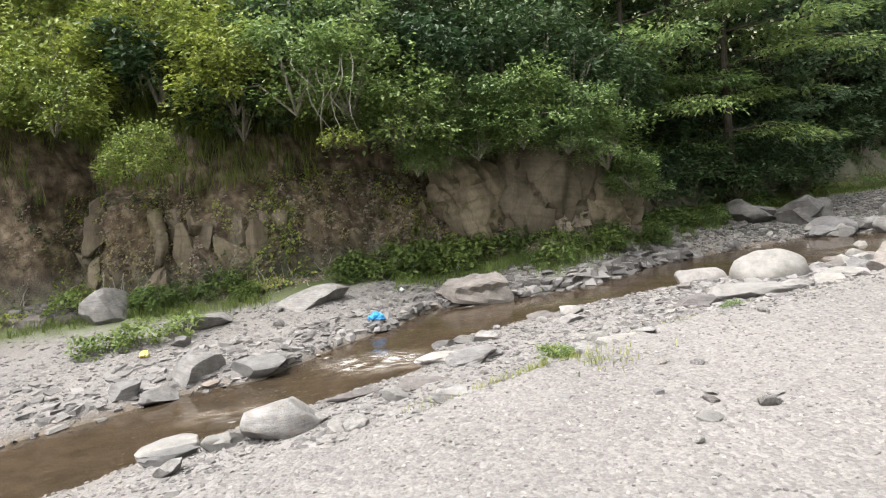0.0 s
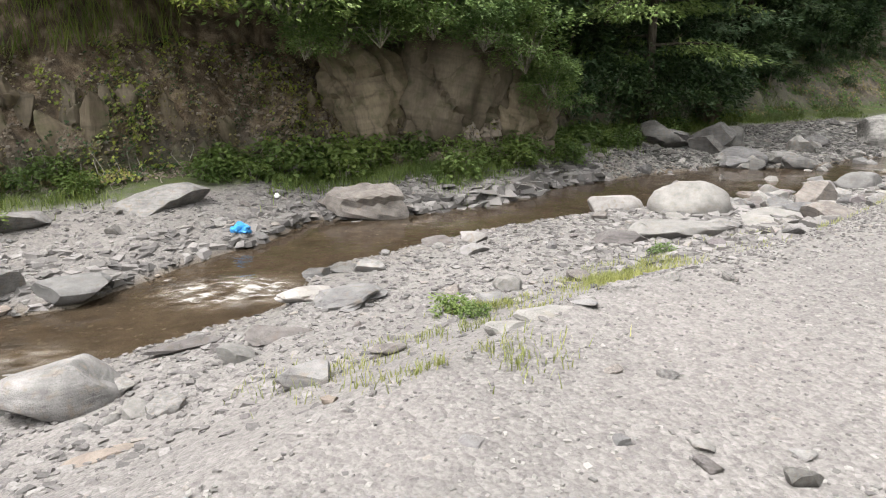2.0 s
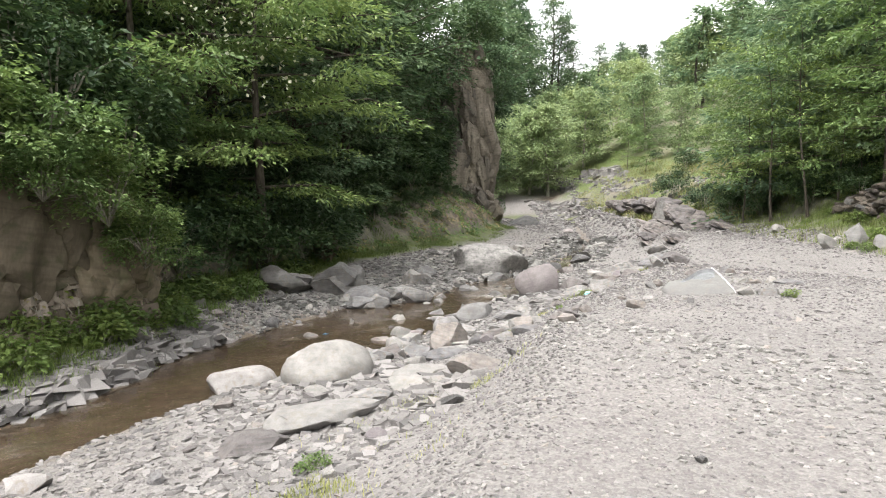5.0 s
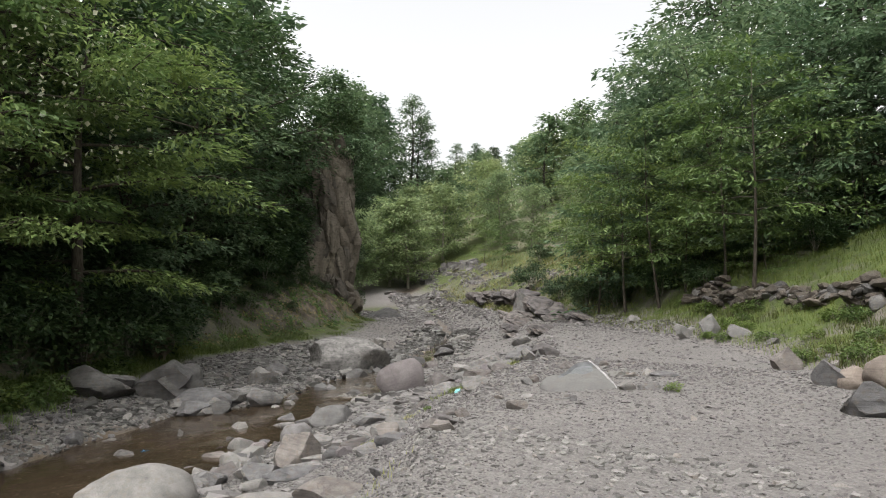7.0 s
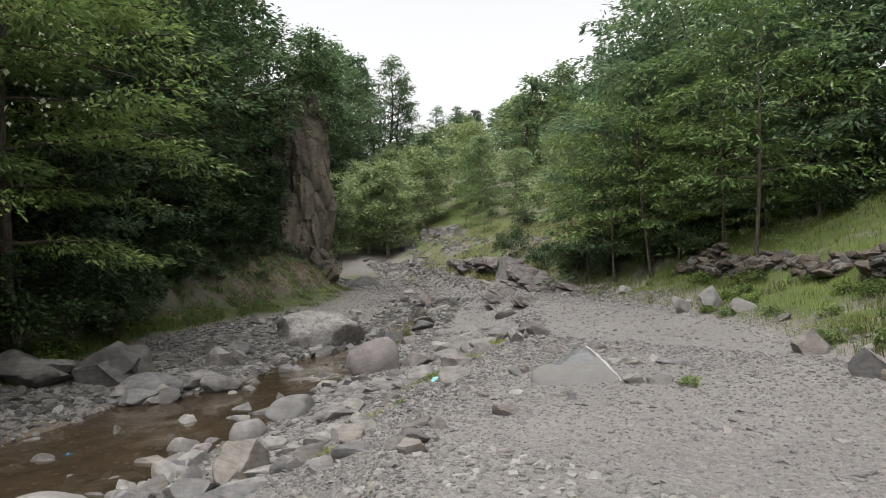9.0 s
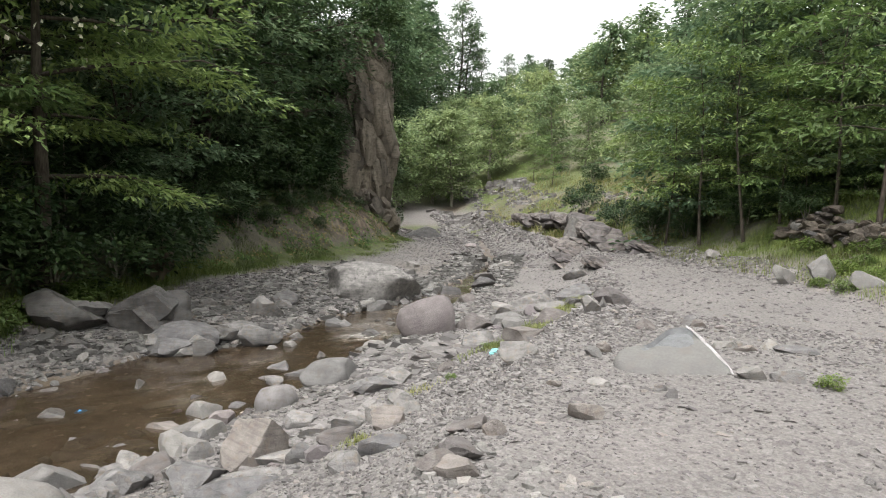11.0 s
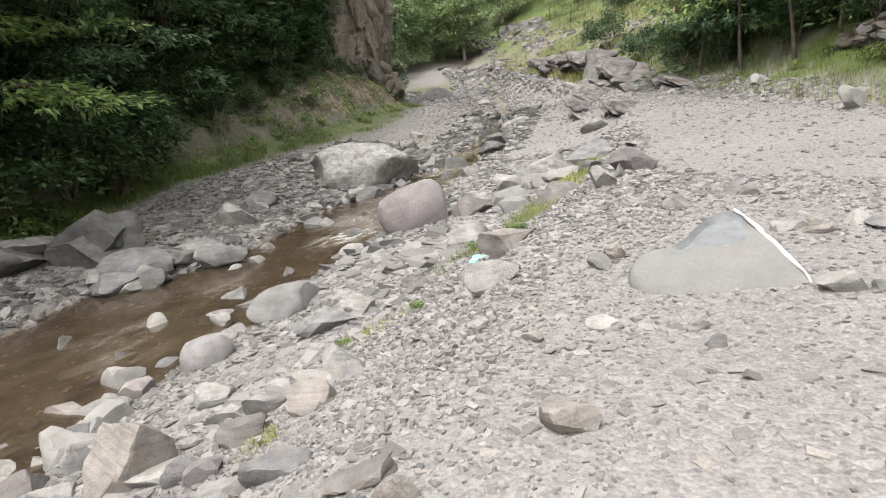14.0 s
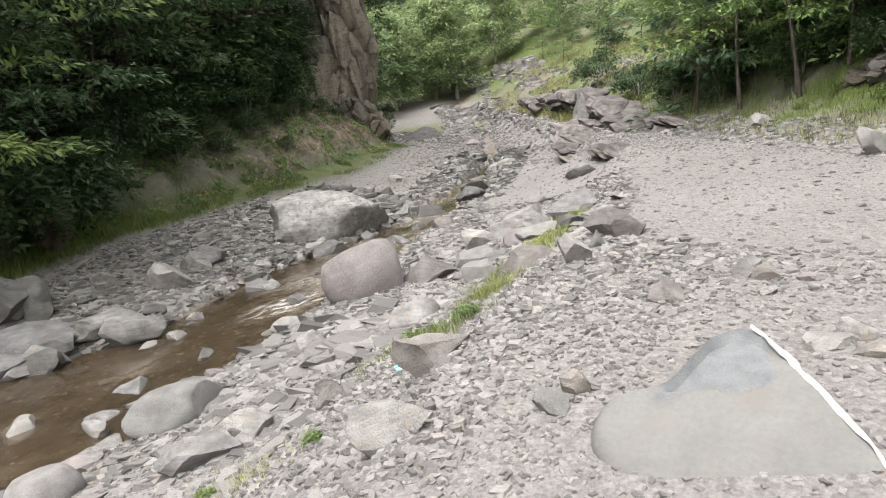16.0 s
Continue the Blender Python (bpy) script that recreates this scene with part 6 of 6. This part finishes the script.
shards("gravel", "small grey gravel on the road", strew(15000, -1.5, 15, lambda x: np.maximum(y_right(x), y_left(x) - 5.5), y_left, 1), 0.016, 0.062, 1, 0.42)
shards("gravel", "coarse grey gravel on the slope to the stream", strew(15000, -4, 20, y_left, y_near, 2), 0.022, 0.13, 2, 0.42)
shards("gravel", "fine chips of shale between the slab and the stream", strew(11000, 7, 15, lambda x: y_left(x) - 1.2, y_near, 29), 0.022, 0.13, 29, 0.5)
shards("gravel", "coarse gravel below the rock buttress", strew(4500, 17, 40, lambda x: y_far(x) - 0.5, lambda x: y_bank(x) - 0.3, 30), 0.05, 0.4, 30, 0.35)
shards("gravel", "rubble of broken shale on the lower slope", strew(4200, -4, 19, lambda x: 0.65 * y_left(x) + 0.35 * y_near(x), y_near, 14), 0.045, 0.2, 14, 0.42)
shards("gravel", "rubble of dark broken stone below the trees", strew(2600, 5, 21, y_far, lambda x: y_far(x) * 0.3 + y_bank(x) * 0.7, 15), 0.1, 0.55, 15, 0.4, WET_SHADE_GRAVEL)
shards("gravel", "thick chips of stone beside the road", strew(6500, 3, 15, lambda x: y_left(x) - 0.35, lambda x: 0.5 * y_left(x) + 0.5 * y_near(x), 20), 0.035, 0.15, 20, 0.5)
shards("gravel", "flat slabs and rubble on the far bar", strew(2200, -9, 6, y_far, lambda x: y_far(x) * 0.15 + y_bank(x) * 0.85, 16), 0.08, 0.5, 16, 0.28)
shards("earth_stones", "stones sticking out of the earth bank", strew(6000, -10, 4.5, lambda x: y_bank(x) + 0.2, lambda x: y_bank(x) + 1.9, 17), 0.05, 0.5, 17, 0.6, EARTH_STONE)
shards("gravel", "stones and rubble along the grass verge", strew(2200, 11, 27, lambda x: y_right(x) - 1.6, lambda x: y_right(x) + 0.3, 19), 0.04, 0.3, 19, 0.4)
shards("gravel", "flat plates of grey shale on the slope", strew(1600, -4, 18, y_left, y_near, 12), 0.07, 0.3, 12, 0.2)
shards("gravel", "flat pieces of shale on the road", strew(1300, -1.5, 11, lambda x: np.maximum(y_right(x), y_left(x) - 4.5), y_left, 13), 0.03, 0.1, 13, 0.2)
shards("gravel", "grey gravel bar across the stream", strew(9000, -7, 19, y_far, lambda x: y_far(x) * 0.2 + y_bank(x) * 0.8, 3), 0.04, 0.26, 3)
shards("gravel", "coarse stones of the upper stream bed", strew(6000, 14, 44, y_right, lambda x: y_far(x) + 3.5, 4), 0.07, 0.5, 4)
shards("gravel", "small grey gravel on the road ahead", strew(9000, 13, 27, y_right, lambda x: y_left(x) + 0.6, 28), 0.025, 0.11, 28, 0.26)
shards("gravel", "stones and rubble between the road and the stream", strew(2300, -2.5, 7, lambda x: 0.75 * y_left(x) + 0.25 * y_near(x), lambda x: y_near(x) + 0.15, 31), 0.07, 0.34, 31, 0.36)
shards("gravel", "tumbled flat stones on the far bar", strew(420, -7, 4, lambda x: y_far(x) - 0.2, lambda x: 0.6 * y_far(x) + 0.4 * y_bank(x), 32), 0.18, 0.6, 32, 0.3)
shards("gravel", "blocks of stone strewn over the upper stream bed", strew(1500, 26, 52, lambda x: y_right(x) - 1.8, lambda x: y_far(x) + 3.0, 27), 0.2, 1.0, 27, 0.4)
shards("gravel", "stones strewn over the grassy spur", strew(700, 36, 62, lambda x: y_right(x) - 9.0, y_right, 35), 0.25, 1.1, 35, 0.5)
shards("gravel", "dark rubble in the bouldery upper stream", strew(1500, 13, 30, lambda x: y_near(x) - 1.5, lambda x: y_far(x) + 1.5, 21), 0.14, 0.7, 21, 0.45, WET_SHADE_GRAVEL)
shards("gravel", "broken dark slabs on the far bar below the trees", strew(420, 8, 21, lambda x: y_far(x) - 0.2, lambda x: 0.45 * y_far(x) + 0.55 * y_bank(x), 36), 0.22, 0.75, 36, 0.34, WET_SHADE_GRAVEL)
shards("gravel", "wet stones along the waterline", strew(900, 4, 16, lambda x: y_near(x) - 0.9, lambda x: y_near(x) + 0.25, 22), 0.06, 0.3, 22, 0.4, WET_SHADE_GRAVEL)
shards("gravel", "stones lying in the shallow water", strew(2200, -4, 24, y_near, y_far, 5), 0.05, 0.3, 5, 0.4, EARTH_STONE)
shards("gravel", "overlapping plates of shale along the stream", strew(380, 4, 14, lambda x: 0.6 * y_left(x) + 0.4 * y_near(x), lambda x: y_near(x) + 0.1, 24), 0.11, 0.5, 24, 0.24)
shards("gravel", "pile of pale stones in the shallow water", np.column_stack([np.random.default_rng(25).normal(6.9, 0.5, 120), np.random.default_rng(26).normal(14.7, 0.3, 120)]), 0.12, 0.4, 25, 0.45)


shards("gravel", "pale and dark pebbles scattered over the road", strew(3000, -1.5, 8.5, lambda x: np.maximum(y_right(x), y_left(x) - 4.0), lambda x: y_left(x) + 0.4, 33), 0.024, 0.085, 33, 0.4, PEBBLES)


# ---- single stones, told apart by eye ----
def build_stones():
    r = np.random.default_rng(77)
    kinds = []
    for i in range(14):
        v, f = rock_shape(900 + i, 12, 0.05, 2)
        look_ = ("grey", "grey", "pale", "tan", "grey", "dark", "pale", "pink")[i % 8]
        me = mesh_of("stone", v * np.array([1, 0.75, 0.42 + 0.03 * i % 0.3]), f, STONE[look_])
        me.set_sharp_from_angle(angle=radians(30))
        kinds.append((me, {"grey": "grey angular stone lying loose on the gravel", "pale": "pale grey stone lying loose on gravel", "tan": "brownish stone lying loose on the gravel", "dark": "dark wet stone by the stream", "pink": "pinkish grey stone lying on gravel"}[look_]))
    zones = ((80, -3, 15, lambda x: 0.85 * y_left(x) + 0.15 * y_near(x), y_near, 0.12, 0.5), (50, -6, 18, y_far, lambda x: 0.3 * y_far(x) + 0.7 * y_bank(x), 0.16, 0.55), (40, 15, 40, lambda x: y_near(x) - 4, lambda x: y_far(x) + 3, 0.25, 0.9), (15, 0, 15, lambda x: np.maximum(y_right(x), y_left(x) - 3.0), y_left, 0.08, 0.16), (20, 12, 24, lambda x: y_right(x) - 1.2, y_right, 0.12, 0.4), (45, 5, 16, lambda x: y_near(x) - 0.35, lambda x: y_near(x) + 0.3, 0.12, 0.42), (30, 6, 20, lambda x: y_far(x) - 0.4, lambda x: y_far(x) + 0.4, 0.14, 0.5), (15, 7, 18, y_near, y_far, 0.3, 0.6))
    k = 0
    for n, x0, x1, lo, hi, small, large in zones:
        for x, y in strew(n, x0, x1, lo, hi, 500 + k):
            me, label = kinds[int(r.integers(0, 14))]
            s = small + (large - small) * r.uniform() ** 2
            ob = new("stone", me)
            ob.matrix_world = pose(x, y, ground_z(x, y) + s * 0.1, r.normal() * 9, r.normal() * 9, r.uniform(0, 360)) @ Matrix.Diagonal((s, s, s, 1))
            tagged(ob, label, "stone", "loose stones along the stream")
            k += 1


build_stones()


# ---- tumbled dry stone wall on the near bank ----
def build_wall():
    r = np.random.default_rng(78)
    thing = tagged(new("dry_stone_wall"), "tumbled dry stone wall in the grassy bank", "stone wall")
    shapes = []
    for i in range(8):
        v, f = rock_shape(950 + i, 12, 0.05, 2)
        me = mesh_of("stone", v * np.array([1, 0.8, 0.5]), f, STONE[("wall", "wall", "dark")[i % 3]])
        me.set_sharp_from_angle(angle=radians(30))
        shapes.append(me)
    for i in range(230):
        t = r.uniform()
        x = 19.4 + 5.6 * t
        y = float(y_right(x)) - 3.75 + r.normal() * 0.16
        if 0.14 < t < 0.24:
            continue
        s = r.uniform(0.24, 0.55)
        ob = under("stone", shapes[int(r.integers(0, 8))], thing)
        ob.matrix_world = pose(x, y, ground_z(x, y) + r.uniform(-0.1, 0.42) * (0.55 + 0.45 * math.sin(9 * t + 1)), r.normal() * 12, r.normal() * 12, r.uniform(0, 360)) @ Matrix.Diagonal((s, s, s, 1))


build_wall()


# ---- litter ----
def scrap(name, label, x, y, size, mat, seed, dz=0.0):
    """A crumpled bag or wrapper: a creased hollow lump."""
    v, f = BALLS[3]
    v = v * np.array([1, 0.7, 0.45]) + v * (cloudy(v * 2.2 + seed, 4) * 0.55)[:, None]
    me = mesh_of(name, v * size / 2, f, mat)
    me.set_sharp_from_angle(angle=radians(25))
    return tagged(stone_thing(name, me, x, y, ground_z(x, y) + size * 0.16 + dz, seed * 40, 0, 0), label, "litter")


scrap("plastic_bag", "crumpled bright blue plastic bag on the gravel bar", -1.56, 12.75, 0.34, BLUE_PLASTIC, 1)
scrap("plastic_scrap", "small white plastic scrap on the gravel bar", -1.3, 14.6, 0.16, WHITE_PLASTIC, 2)
scrap("wrapper", "faded yellow wrapper lying on the gravel bar", -5.2, 10.8, 0.22, YELLOW_PLASTIC, 3)
scrap("plastic_bag", "torn pale teal plastic bag among the stones", 12.2, 13.35, 0.22, TEAL_PLASTIC, 4)
scrap("wrapper", "small purple wrapper lying in the water", 8.95, 16.3, 0.16, PURPLE_PLASTIC, 5, 0.12)
scrap("plastic_scrap", "blue plastic scrap caught by a wet stone", 8.0, 17.2, 0.2, BLUE_PLASTIC, 6, 0.12)
